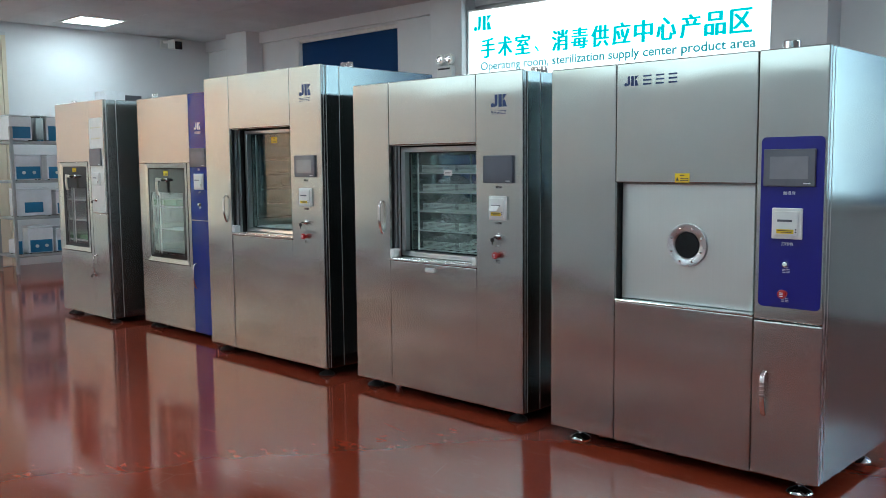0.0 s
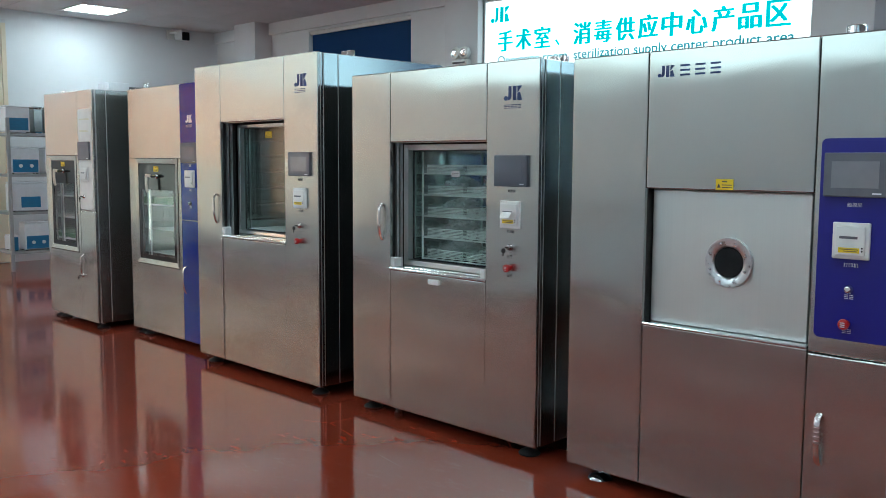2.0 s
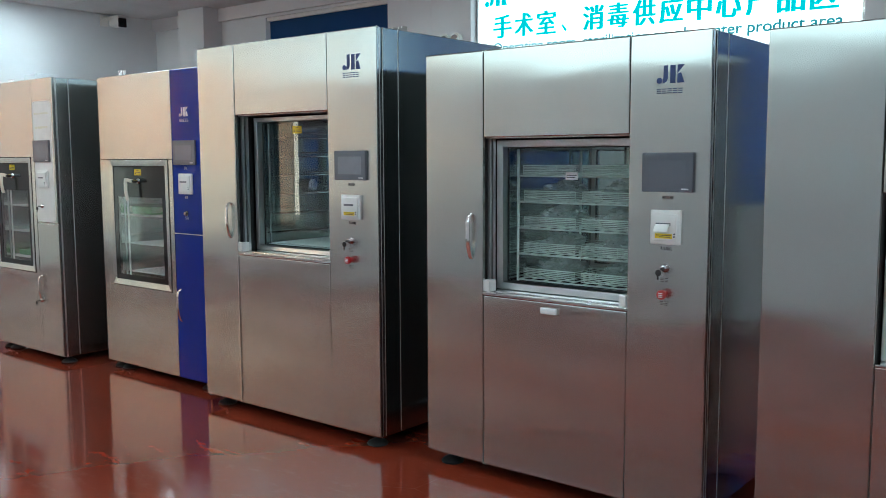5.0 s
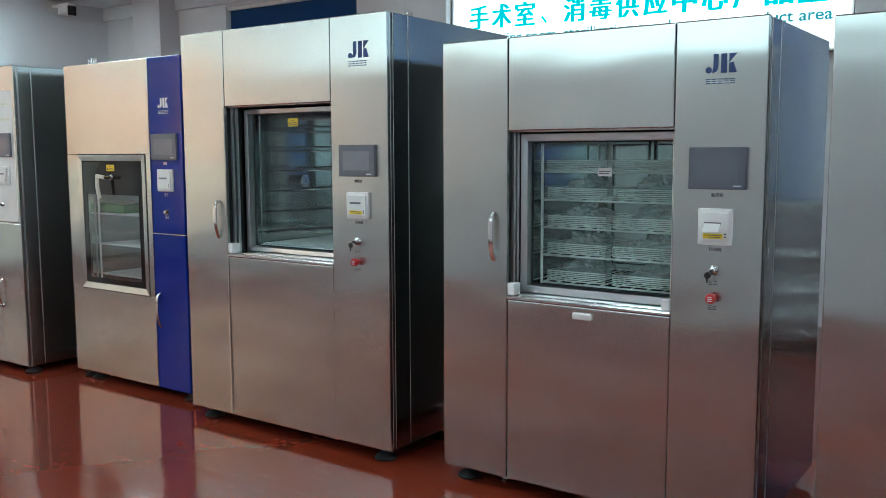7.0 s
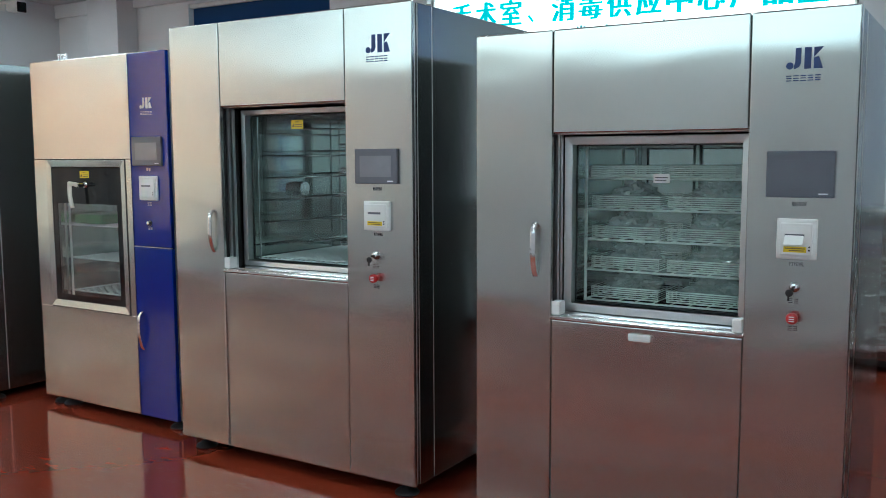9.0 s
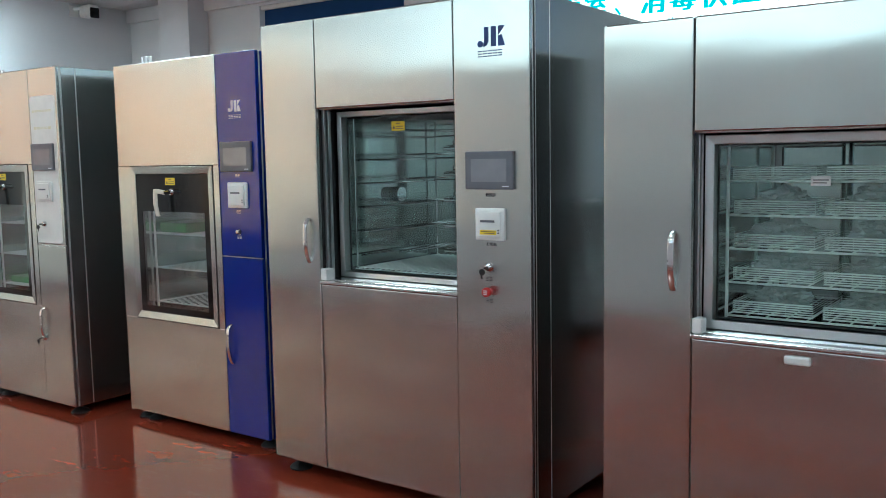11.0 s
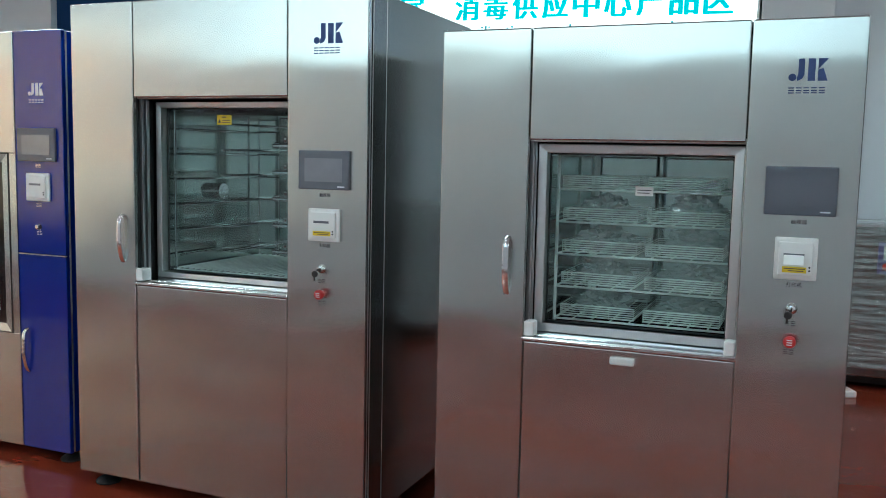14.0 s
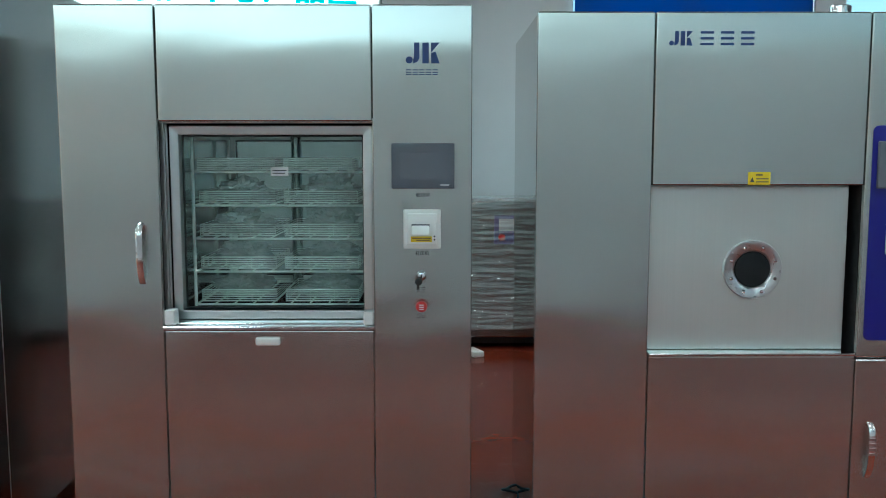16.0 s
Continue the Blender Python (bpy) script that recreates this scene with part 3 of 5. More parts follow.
SY = 4.30
sign = empty("lit_sign", (-1.08, SY, 2.3), "white lit sign with cyan Chinese and English lettering on the wall", "sign")
part("casing", join(bev(-2.925, SY + 0.012, 2.25, 0.775, NORTH, 3.19, 0.004), ring_frame(-2.925, 2.25, 0.775, 3.19, 0.018, SY - 0.012, SY + 0.012)), FRAME_STEEL, sign, "thin metal sign casing")
part("lit_face", bev(-2.907, SY, 2.268, 0.757, SY + 0.011, 3.172, 0), SIGN_WHITE, sign, "glowing white sign face")
TITLE = "手术室、消毒供应中心产品区"
step = (0.615 + 2.725) / 13
for i, ch in enumerate(TITLE):
    a = -2.725 + i * step
    if ch == "、":
        part("character", fit_letters(ch, a + 0.03, a + 0.09, 2.63, 2.70, SY - 0.006, 0.006), SIGN_CYAN, sign, "cyan sign character", smooth=False)
    else:
        part("character", join(*[fit_letters(ch, a + 0.008 + dx, a + step - 0.044 + dx, 2.622 + dz, 2.842 + dz, SY - 0.006 - 0.0003 * dx / 0.004, 0.006) for dx, dz in ((-0.005, 0.0), (0.000, 0.003), (0.005, 0.003), (0.010, 0.003), (0.014, 0.0))]), SIGN_CYAN, sign, "cyan sign character", smooth=False)
line = "Operating room, sterilization supply center product area"
whole = letters(line, 1.0)
lo, hi = min(v.co.x for v in whole.verts), max(v.co.x for v in whole.verts)
whole.free()
k0 = (0.624 + 2.715) / (hi - lo)
pos = 0
for word in line.split():
    bm = letters(line[:pos] + word, 1.0)
    b1 = max(v.co.x for v in bm.verts)
    bm.free()
    bm = letters(word, 1.0, 0.0, 0.018)
    c0 = max(v.co.x for v in bm.verts)
    for v in bm.verts:
        v.co = Vector((-2.715 + (v.co.x + b1 - c0 - lo) * k0, SY - 0.003, 2.486 + v.co.z * 0.128))
    part("english_word", bm, SIGN_GREY, sign, "small grey-cyan English lettering", smooth=False)
    pos += len(word) + 1
brand_mark(-2.83, 2.94, 0.165, SY - 0.004, SIGN_CYAN, sign)
glyph_bars(-2.80, -2.60, 2.875, 2.895, 5, SY - 0.003, PALE, sign)

sign.matrix_world = pose(-1.08, SY, 2.28, 0, 0.75, 0)  # hangs a little out of level

# ---- emergency light and camera on the walls ----
em = empty("emergency_light", (-3.17, 4.2, 2.5), "white twin-head emergency light fixed to a column", "emergency light")
part("box", bev(-3.27, 4.13, 2.42, -3.03, 4.2, 2.56, 0.008), WHITE, em)
part("test_plate", bev(-3.25, 4.127, 2.515, -3.06, 4.131, 2.535, 0.001), INK, em, "dark printed strip")
for ex in (-3.22, -3.08):
    head = part("lamp_head", lathe([(0.03, 0), (0.062, 0.015), (0.068, 0.05), (0.066, 0.075), (0.05, 0.078)], (ex, 4.2, 2.635), "y"), WHITE, em)
    part("lens", lathe([(0.046, 0.0), (0.044, 0.006), (0.02, 0.012)], (ex, 4.122, 2.635), "y"), CHROME, head, "silvery lamp lens")
    part("neck", rod((ex, 4.165, 2.55), (ex, 4.165, 2.60), 0.012), WHITE, em)

cc = empty("security_camera", (WEST, 3.760, 3.32), "white bullet security camera with a dark lens on a wall bracket", "camera")
part("bracket", join(bev(WEST, 3.620, 3.26, WEST + 0.025, 3.740, 3.40, 0.008), rod((WEST + 0.02, 3.680, 3.36), (WEST + 0.16, 3.740, 3.36), 0.02)), WHITE, cc)
part("housing", bev(WEST + 0.05, 3.720, 3.25, WEST + 0.27, 3.870, 3.40, 0.03, 3), WHITE, cc)
part("lens", bev(WEST + 0.262, 3.735, 3.235, WEST + 0.292, 3.855, 3.36, 0.014, 3), BLACK_GLOSS, cc, "dark glossy lens cover")


# ---- parts shared by the machines ----
def leveling_foot(parent, x, y, top, chrome=False):
    f = part("foot", join(rod((x, y, 0.02), (x, y, top), 0.009), rod((x, y, top - 0.022), (x, y, top - 0.010), 0.016, 6)), CHROME, parent, "chrome levelling bolt")
    part("pad", lathe([(0.052, 0.0), (0.054, 0.006), (0.046, 0.016), (0.022, 0.028), (0.014, 0.034)], (x, y, 0.0), "z", 24), CHROME if chrome else BLACK, f, "round foot pad")


def bow_handle(parent, x, y, z0, z1, lean=0.0):
    zs = [(0, 0.0), (0.03, 0.008), (0.10, 0.016), (0.22, 0.025), (0.34, 0.031), (0.42, 0.033), (0.80, 0.033), (0.90, 0.029), (0.96, 0.018), (1, 0.0)]
    pts = [(x + lean * t, y - 0.78 * d, z0 + (z1 - z0) * t) for t, d in zs]
    h = part("handle", sweep(pts, 0.021, 0.009), CHROME, parent, "bowed polished metal handle")
    part("grip", join(*[sweep([(x + lean * t, y - 0.78 * d - 0.0048, z0 + (z1 - z0) * t) for t, d in ((0.45 + 0.09 * k, 0.0330), (0.50 + 0.09 * k, 0.0330))], 0.0215, 0.004) for k in range(4)]), CHROME, h)


def touch_screen(parent, x0, x1, z0, z1, y, film=False):
    h = part("touch_screen", bev(x0, y - 0.014, z0, x1, y, z1, 0.004), NAVY_BEZEL if film else BEZEL, parent, "grey framed touch screen, switched off")
    w, hh = x1 - x0, z1 - z0
    part("display", bev(x0 + w * 0.13, y - 0.0155, z0 + hh * 0.2, x1 - w * 0.13, y - 0.0135, z1 - hh * 0.2, 0.0005), NAVY_SCREEN if film else SCREEN, h, "dark blank display")
    part("badge", bev(x1 - w * 0.22, y - 0.0148, z0 + hh * 0.07, x1 - w * 0.08, y - 0.0138, z0 + hh * 0.10, 0), PALE, h)
    if film:
        bm = bmesh.new()
        n = 14
        grid = [[bm.verts.new((x0 + w * i / n, y - 0.019 - 0.004 * noise.noise((i * 0.22, j * 0.20, 3.1)), z0 + hh * j / n)) for i in range(n + 1)] for j in range(n + 1)]
        for j in range(n):
            for i in range(n):
                bm.faces.new((grid[j][i], grid[j][i + 1], grid[j + 1][i + 1], grid[j + 1][i]))
        part("protective_film", bm, CLEAR_FILM, h, "creased clear protective film")


def printer(parent, x0, x1, z0, z1, y, paper=False, yellow=True):
    p = part("printer", bev(x0, y - 0.012, z0, x1, y, z1, 0.004), WHITE, parent, "white built-in ticket printer")
    w, h = x1 - x0, z1 - z0
    part("cover", bev(x0 + w * 0.1, y - 0.02, z0 + h * 0.1, x1 - w * 0.1, y - 0.011, z1 - h * 0.1, 0.004), WHITE, p)
    part("slot", bev(x0 + w * 0.22, y - 0.0215, z0 + h * 0.56, x1 - w * 0.3, y - 0.019, z0 + h * 0.63, 0), BEZEL, p, "dark paper slot")
    if yellow:
        s = part("sticker", bev(x0 + w * 0.2, y - 0.0212, z0 + h * 0.18, x1 - w * 0.24, y - 0.0195, z0 + h * 0.32, 0), YELLOW, p, "yellow sticker with small print")
        part("small_print", join(bev(x0 + w * 0.24, y - 0.0218, z0 + h * 0.265, x1 - w * 0.27, y - 0.021, z0 + h * 0.285, 0), bev(x0 + w * 0.34, y - 0.0218, z0 + h * 0.215, x1 - w * 0.3, y - 0.021, z0 + h * 0.235, 0)), INK, s)
    for dz in (0.24, 0.32):
        part("button", rod((x1 - w * 0.17, y - 0.023, z0 + h * dz), (x1 - w * 0.17, y - 0.019, z0 + h * dz), 0.003, 8), INK, p)
    if paper:
        part("paper", sweep([(x0 + w * 0.46, y - 0.02, z0 + h * 0.6), (x0 + w * 0.46, y - 0.034, z0 + h * 0.52), (x0 + w * 0.46, y - 0.046, z0 + h * 0.38)], w * 0.46, 0.001), WHITE, p, "tongue of white paper")


def key_switch(parent, x, z, y, bow=True):
    k = part("key_switch", lathe([(0.017, 0.0), (0.017, 0.004), (0.014, 0.010), (0.011, 0.018), (0.007, 0.019)], (x, y, z), "y", 20), CHROME, parent, "chrome key switch")
    if bow:
        part("key", join(bev(x - 0.0025, y - 0.038, z - 0.004, x + 0.0025, y - 0.018, z + 0.004, 0.001), lathe([(0.009, 0), (0.012, 0.002), (0.012, 0.007), (0.009, 0.009)], (x - 0.009, y - 0.034, z - 0.016), "y", 18), bev(x - 0.014, y - 0.04, z - 0.042, x - 0.008, y - 0.036, z - 0.022, 0.001)), BLACK, k, "black key left in the lock")


def stop_button(parent, x, z, y):
    s = part("emergency_button", lathe([(0.013, 0.0), (0.013, 0.014), (0.018, 0.018), (0.0195, 0.026), (0.0175, 0.033), (0.009, 0.036)], (x, y, z), "y", 28), RED, parent, "red mushroom emergency button")
    part("arrow", join(bev(x - 0.008, y - 0.0372, z - 0.002, x + 0.008, y - 0.0358, z + 0.001, 0), bev(x - 0.008, y - 0.0372, z + 0.005, x + 0.008, y - 0.0358, z + 0.008, 0), bev(x - 0.008, y - 0.0372, z - 0.009, x + 0.008, y - 0.0358, z - 0.006, 0)), PALE, s)


def caption(parent, body, x, z, y, material=INK, w=0.05, h=0.015):
    if body:
        part("caption", fit_letters(body, x - w / 2, x + w / 2, z - h / 2, z + h / 2, y - 0.0012, 0.001), material, parent, smooth=False)
    else:
        glyph_bars(x - w * 0.35, x + w * 0.35, z - h / 2, z + h / 2, 2, y - 0.001, material, parent, "caption")


def sticker(parent, x0, x1, z0, z1, y, material=YELLOW):
    s = part("sticker", bev(x0, y - 0.0012, z0, x1, y, z1, 0), material, parent, "yellow warning sticker" if material is YELLOW else "small white sticker")
    w, h = x1 - x0, z1 - z0
    part("small_print", join(bev(x0 + w * 0.35, y - 0.0018, z0 + h * 0.72, x0 + w * 0.65, y - 0.001, z0 + h * 0.82, 0), bev(x0 + w * 0.36, y - 0.0018, z0 + h * 0.42, x1 - w * 0.08, y - 0.001, z0 + h * 0.5, 0), bev(x0 + w * 0.36, y - 0.0018, z0 + h * 0.18, x1 - w * 0.08, y - 0.001, z0 + h * 0.26, 0), plate([(x0 + w * 0.08, z0 + h * 0.2), (x0 + w * 0.28, z0 + h * 0.2), (x0 + w * 0.18, z0 + h * 0.6)], y - 0.0018, y - 0.001)) if material is YELLOW else join(bev(x0 + w * 0.1, y - 0.0018, z0 + h * 0.55, x1 - w * 0.1, y - 0.001, z0 + h * 0.66, 0), bev(x0 + w * 0.1, y - 0.0018, z0 + h * 0.25, x1 - w * 0.2, y - 0.001, z0 + h * 0.36, 0)), INK, s, smooth=False)


def carcass(parent, x0, x1, y, z0, z1, depth, hole, right_seams=(0.045, 0.155), left=None, fold=None, right=None):
    """Sides, top, bottom and back of a cabinet; hole: the chamber's x0, x1, z0, z1."""
    yb = y + depth
    t = 0.02
    a, b, c, d = hole
    # left side painted near-black to keep the gap to the next machine dark
    part("side_panel", join(bev(x0 + 0.002, y + 0.024, z0, x0 + t, yb - 0.002, z1 - 0.003, 0.002)), left or GAP_SHADE, parent)
    s0, s1 = right_seams
    # right side takes the darkened steel copy unless another material is passed
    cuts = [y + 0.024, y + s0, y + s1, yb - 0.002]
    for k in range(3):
        part("side_panel", bev(x1 - t, cuts[k] + 0.0015, z0, x1 - 0.002 - (0.004 if k == 0 else 0), cuts[k + 1] - 0.0015, z1 - 0.003, 0.003), fold if fold and k < 2 else right or SHADED_STEEL, parent)
    for c in (y + 0.0245, y + s0, y + s1):
        part("edge_strip", rod((x1 - 0.0028, c, z0 + 0.004), (x1 - 0.0028, c, z1 - 0.006), 0.0022, 10), FRAME_STEEL, parent, "bright folded sheet edge")
    part("top_panel", bev(x0 + t, y + 0.024, z1 - t, x1 - t, yb - 0.002, z1 - 0.004, 0.002), SHADED_STEEL, parent)
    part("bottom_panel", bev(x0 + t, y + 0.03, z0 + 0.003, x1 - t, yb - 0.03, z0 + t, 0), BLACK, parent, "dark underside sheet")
    part("back_panel", join(bev(x0 + t, yb - 0.02, z0, a, yb, z1 - 0.004, 0), bev(b, yb - 0.02, z0, x1 - t, yb, z1 - 0.004, 0), bev(a, yb - 0.02, z0, b, yb, c, 0), bev(a, yb - 0.02, d, b, yb, z1 - 0.004, 0)), SHADED_STEEL, parent)


def chamber(parent, a, b, c, d, y0, y1, wall=0.012):
    part("chamber_lining", join(bev(a - wall, y0, c - wall, a, y1, d + wall, 0), bev(b, y0, c - wall, b + wall, y1, d + wall, 0), bev(a, y0, c - wall, b, y1, c, 0), bev(a, y0, d, b, y1, d + wall, 0)), LINER, parent, "bare steel chamber lining")


def glass_door(parent, a, b, c, d, y0, w, slope=0.03, name="glass_door", glazing=PANE):
    """A mitred steel frame with a double pane."""
    g = part(name, ring_frame(a, c, b, d, w, y0, y0 + 0.05, 0.004), FRAME_STEEL, parent, "steel-framed glass chamber door")
    p = part("pane", sheet(a + w - 0.004, b - w + 0.004, c + w - 0.004, d - w + 0.004, y0 + slope + 0.005), glazing, g, "clear greenish glass")
    p.visible_shadow = False
    part("gasket", ring_frame(a + w - 0.006, c + w - 0.006, b - w + 0.006, d - w + 0.006, 0.012, y0 + slope + 0.011, y0 + slope + 0.019), BLACK, g, "black rubber seal")
    return g


def top_pipe(parent, x, y, z, h, r=0.026, n=1, pitch=0.06):
    for k in range(n):
        part("vent_pipe", lathe([(r, 0.0), (r, h - 0.004), (r * 0.88, h), (r * 0.76, h), (r * 0.76, h - 0.02)], (x + pitch * k, y, z), "z", 20), CHROME, parent, "short polished vent pipe")


def wire_shelf(parent, x0, x1, y0, y1, z, n=16, r=0.0022, name="rack_shelf"):
    """A shelf of wires with a bordering rod."""
    bs = [rod((x0, y0, z), (x1, y0, z), 0.004, 8), rod((x0, y1, z), (x1, y1, z), 0.004, 8), rod((x0, y0, z), (x0, y1, z), 0.004, 8), rod((x1, y0, z), (x1, y1, z), 0.004, 8)]
    for i in range(1, n):
        x = x0 + (x1 - x0) * i / n
        bs.append(rod((x, y0, z + 0.002), (x, y1, z + 0.002), r, 6))
    return part(name, join(*bs), WIRE, parent, "wire rack shelf")


def crumpled_bag(name, x0, x1, y0, y1, z0, z1, seed, label):
    """A crumpled clear plastic bag."""
    bm = bmesh.new()
    bmesh.ops.create_icosphere(bm, subdivisions=4, radius=1)
    for v in bm.verts:
        p = v.co.copy()
        k = 1 + 0.42 * noise.noise(p * 1.7 + Vector((seed, 0, 0))) + 0.5 * abs(noise.noise(p * 4.3 + Vector((0, seed, 0)))) + 0.3 * abs(noise.noise(p * 9.1 + Vector((0, 0, seed)))) + 0.16 * abs(noise.noise(p * 19 + Vector((seed, seed, 0))))
        q = p * k
        v.co = Vector(((x0 + x1) / 2 + q.x * (x1 - x0) / 2 * 0.8, (y0 + y1) / 2 + q.y * (y1 - y0) / 2 * 0.8, z0 + max(0.0, (q.z + 0.75) / 1.75) * (z1 - z0)))
    return tagged(part(name, bm, BAG), label, "bag", "plastic bags in the washer")


def wire_basket(x0, x1, y0, y1, z0, z1):
    """An instrument basket of stacked wires with a mesh floor."""
    ob = empty("wire_basket", ((x0 + x1) / 2, (y0 + y1) / 2, z0), "shallow steel wire instrument basket on a rack shelf", "basket", "instrument baskets")
    n = 6
    hoops = []
    for k in range(n):
        z = z0 + 0.004 + (z1 - z0 - 0.004) * k / (n - 1)
        r = 0.003 if k in (0, n - 1) else 0.0023
        hoops += [rod((x0, y0, z), (x1, y0, z), r, 6)] + [rod(p, q, 0.0011, 5) for p, q in (((x0, y1, z), (x1, y1, z)), ((x0, y0, z), (x0, y1, z)), ((x1, y0, z), (x1, y1, z)))]
    part("rim_wires", join(*hoops), WIRE, ob)
    ups = []
    m = 3
    for k in range(m + 1):
        x = x0 + (x1 - x0) * k / m
        ups += [rod((x, y0, z0), (x, y0, z1), 0.0009, 5), rod((x, y1, z0), (x, y1, z1), 0.0009, 5)]
    part("upright_wires", join(*ups), WIRE, ob)
    return ob


# ---- tall glass-door washers (the two largest with recessed doors) ----
def recess(parent, a, b, c, d, y, deep):
    """The deep reveal of a door opening: guide rails and black seals on both sides, sill and head."""
    for s, x in ((1, a), (-1, b)):
        for k, (v0, v1, dx, m, nm) in enumerate(((0.024, 0.044, -0.006, BLACK, "seal"), (0.046, 0.060, 0.004, FRAME_STEEL, "guide_rail"), (0.061, 0.070, -0.004, BLACK, "seal"), (0.071, 0.088, 0.006, FRAME_STEEL, "guide_rail")) + (((0.089, deep - 0.002, -0.004, BLACK, "seal"),) if deep > 0.1 else ())):
            lo, hi = sorted((x + s * dx, x - s * 0.02))
            part(nm, bev(lo, y + v0, c + 0.014, hi, y + v1, d, 0.0015), m, parent)
    part("sill", join(bev(a - 0.004, y - 0.006, c - 0.004, b + 0.004, y + 0.035, c + 0.010, 0.003), bev(a - 0.004, y + 0.036, c, b + 0.004, y + deep + 0.018, c + 0.014, 0.002)), CHROME, parent, "bright folded steel sill")
    part("head", bev(a - 0.01, y + 0.026, d - 0.004, b + 0.01, y + deep + 0.01, d + 0.012, 0.002), FRAME_STEEL, parent)
    part("corner_block", bev(a + 0.001, y - 0.002, c + 0.012, a + 0.036, y + 0.05, c + 0.064, 0.005), WHITE, parent, "white plastic corner guard")


def washer(label, x0, x1, s1, s2, y, z0, z1, c, d, depth, film, paper, handle, hmi, prn, key, stop, mark, strip, deep=0.092, bar=0.031):
    w = empty("washer_disinfector", ((x0 + x1) / 2, y, 0), label, "washer", "machines in the showroom row")
    t, g = 0.022, 0.0022
    part("left_panel", bev(x0, y, z0, s1 - g, y + t, z1, 0.005, 3), STEEL, w, "tall brushed steel service door")
    part("upper_panel", bev(s1 + g, y, d, s2 - g, y + t, z1, 0.005, 3), STEEL, w)
    part("lower_panel", bev(s1 + g, y, z0, s2 - g * 0.4, y + t, c - 0.006, 0.004, 3), STEEL, w)
    part("control_panel", join(bev(s2 + g * 0.4, y, z0, x1, y + t, z1, 0.005, 3)), STEEL, w, "brushed steel panel with the controls")
    part("seam_backing", join(bev(s1 - 0.02, y + t, z0 + 0.01, s1 - 0.002, y + t + 0.003, z1 - 0.01, 0), bev(s2 + 0.002, y + t, z0 + 0.01, s2 + 0.02, y + t + 0.003, z1 - 0.01, 0)), BLACK, w)
    recess(w, s1, s2, c, d, y, deep)
    a, b = s1 + 0.008, s2 - 0.008
    ch = (a + bar - 0.012, b - bar + 0.012, c + bar + 0.004, d - bar + 0.002)
    carcass(w, x0, x1, y, z0, z1, depth, ch)
    glass_door(w, a, b, c + 0.016, d - 0.010, y + deep, bar)
    chamber(w, ch[0], ch[1], ch[2], ch[3], y + deep + 0.053, y + depth - 0.02)
    glass_door(w, ch[0] - 0.03, ch[1] + 0.03, ch[2] - 0.03, ch[3] + 0.03, y + depth + 0.001, 0.05, 0.0, "rear_glass_door", REAR_PANE if film else PANE)
    bow_handle(w, handle[0], y, handle[1], handle[2])
    touch_screen(w, *hmi, y, film)
    caption(w, "触摸屏", (hmi[0] + hmi[1]) / 2, hmi[2] - 0.02, y, INK, 0.045, 0.014)
    printer(w, *prn, y, paper)
    caption(w, "打印机", (prn[0] + prn[1]) / 2, prn[2] - 0.016, y, INK, 0.045, 0.014)
    key_switch(w, key[0], key[1], y)
    caption(w, "", key[0], key[1] - 0.046, y)
    stop_button(w, stop[0], stop[1], y)
    caption(w, "", stop[0], stop[1] - 0.036, y)
    brand_mark(mark[0], mark[1], mark[2], y - 0.0015, NAVY, w)
    glyph_bars(strip[0], strip[1], strip[2], strip[3], 5, y - 0.001, NAVY, w)
    for fx in (x0 + 0.09, x1 - 0.09):
        leveling_foot(w, fx, y + 0.075, z0 + 0.004)
        leveling_foot(w, fx, y + depth - 0.09, z0 + 0.004)
    return w, ch


# the washer in the middle of the row
D, Dc = washer("brushed steel washer with a glass door and loaded racks", 0.0, 1.345, 0.322, 1.020, 0.0, 0.060, 1.888, 0.830, 1.515, 0.90, True, True,
               (0.257, 0.985, 1.182), (1.082, 1.287, 1.297, 1.445), (1.120, 1.243, 1.100, 1.230), (1.179, 1.010), (1.179, 0.910), (1.130, 1.701, 0.066), (1.131, 1.238, 1.664, 1.682))
part("corner_block", bev(0.985, -0.002, 0.842, 1.019, 0.05, 0.888, 0.005), WHITE, D, "white plastic corner guard")
part("pull_pad", bev(0.626, -0.014, 0.776, 0.708, 0.0, 0.803, 0.008, 3), WHITE, D, "white plastic pull pad")
sticker(D, 0.664, 0.724, 1.335, 1.366, 0.124, WHITE)
top_pipe(D, 1.10, 0.42, 1.882, 0.062, 0.024, 2)
part("castor", join(lathe([(0.026, 0), (0.028, 0.006), (0.028, 0.016), (0.026, 0.022)], (0.245, 0.14, 0.028), "y", 20), bev(0.235, 0.10, 0.03, 0.255, 0.16, 0.07, 0.003)), CHROME, D, "small castor")

# the tall washer beside it
C, Cc = washer("tall brushed steel washer with a glass door and empty racks", -1.662, -0.275, -1.338, -0.612, -0.033, 0.062, 2.046, 0.905, 1.664, 1.03, False, False,
               (-1.400, 0.993, 1.187), (-0.555, -0.342, 1.322, 1.466), (-0.513, -0.381, 1.130, 1.252), (-0.458, 1.026), (-0.456, 0.932), (-0.499, 1.853, 0.073), (-0.498, -0.386, 1.817, 1.840), 0.122, 0.024)
part("edge_strip", bev(-1.3425, -0.0395, 0.064, -1.3335, -0.0335, 0.892, 0.002), CHROME, C, "bright folded edge of the service door")
sticker(C, -1.045, -0.975, 1.563, 1.603, 0.124)
top_pipe(C, -0.53, 0.38, 2.04, 0.062, 0.024, 2)

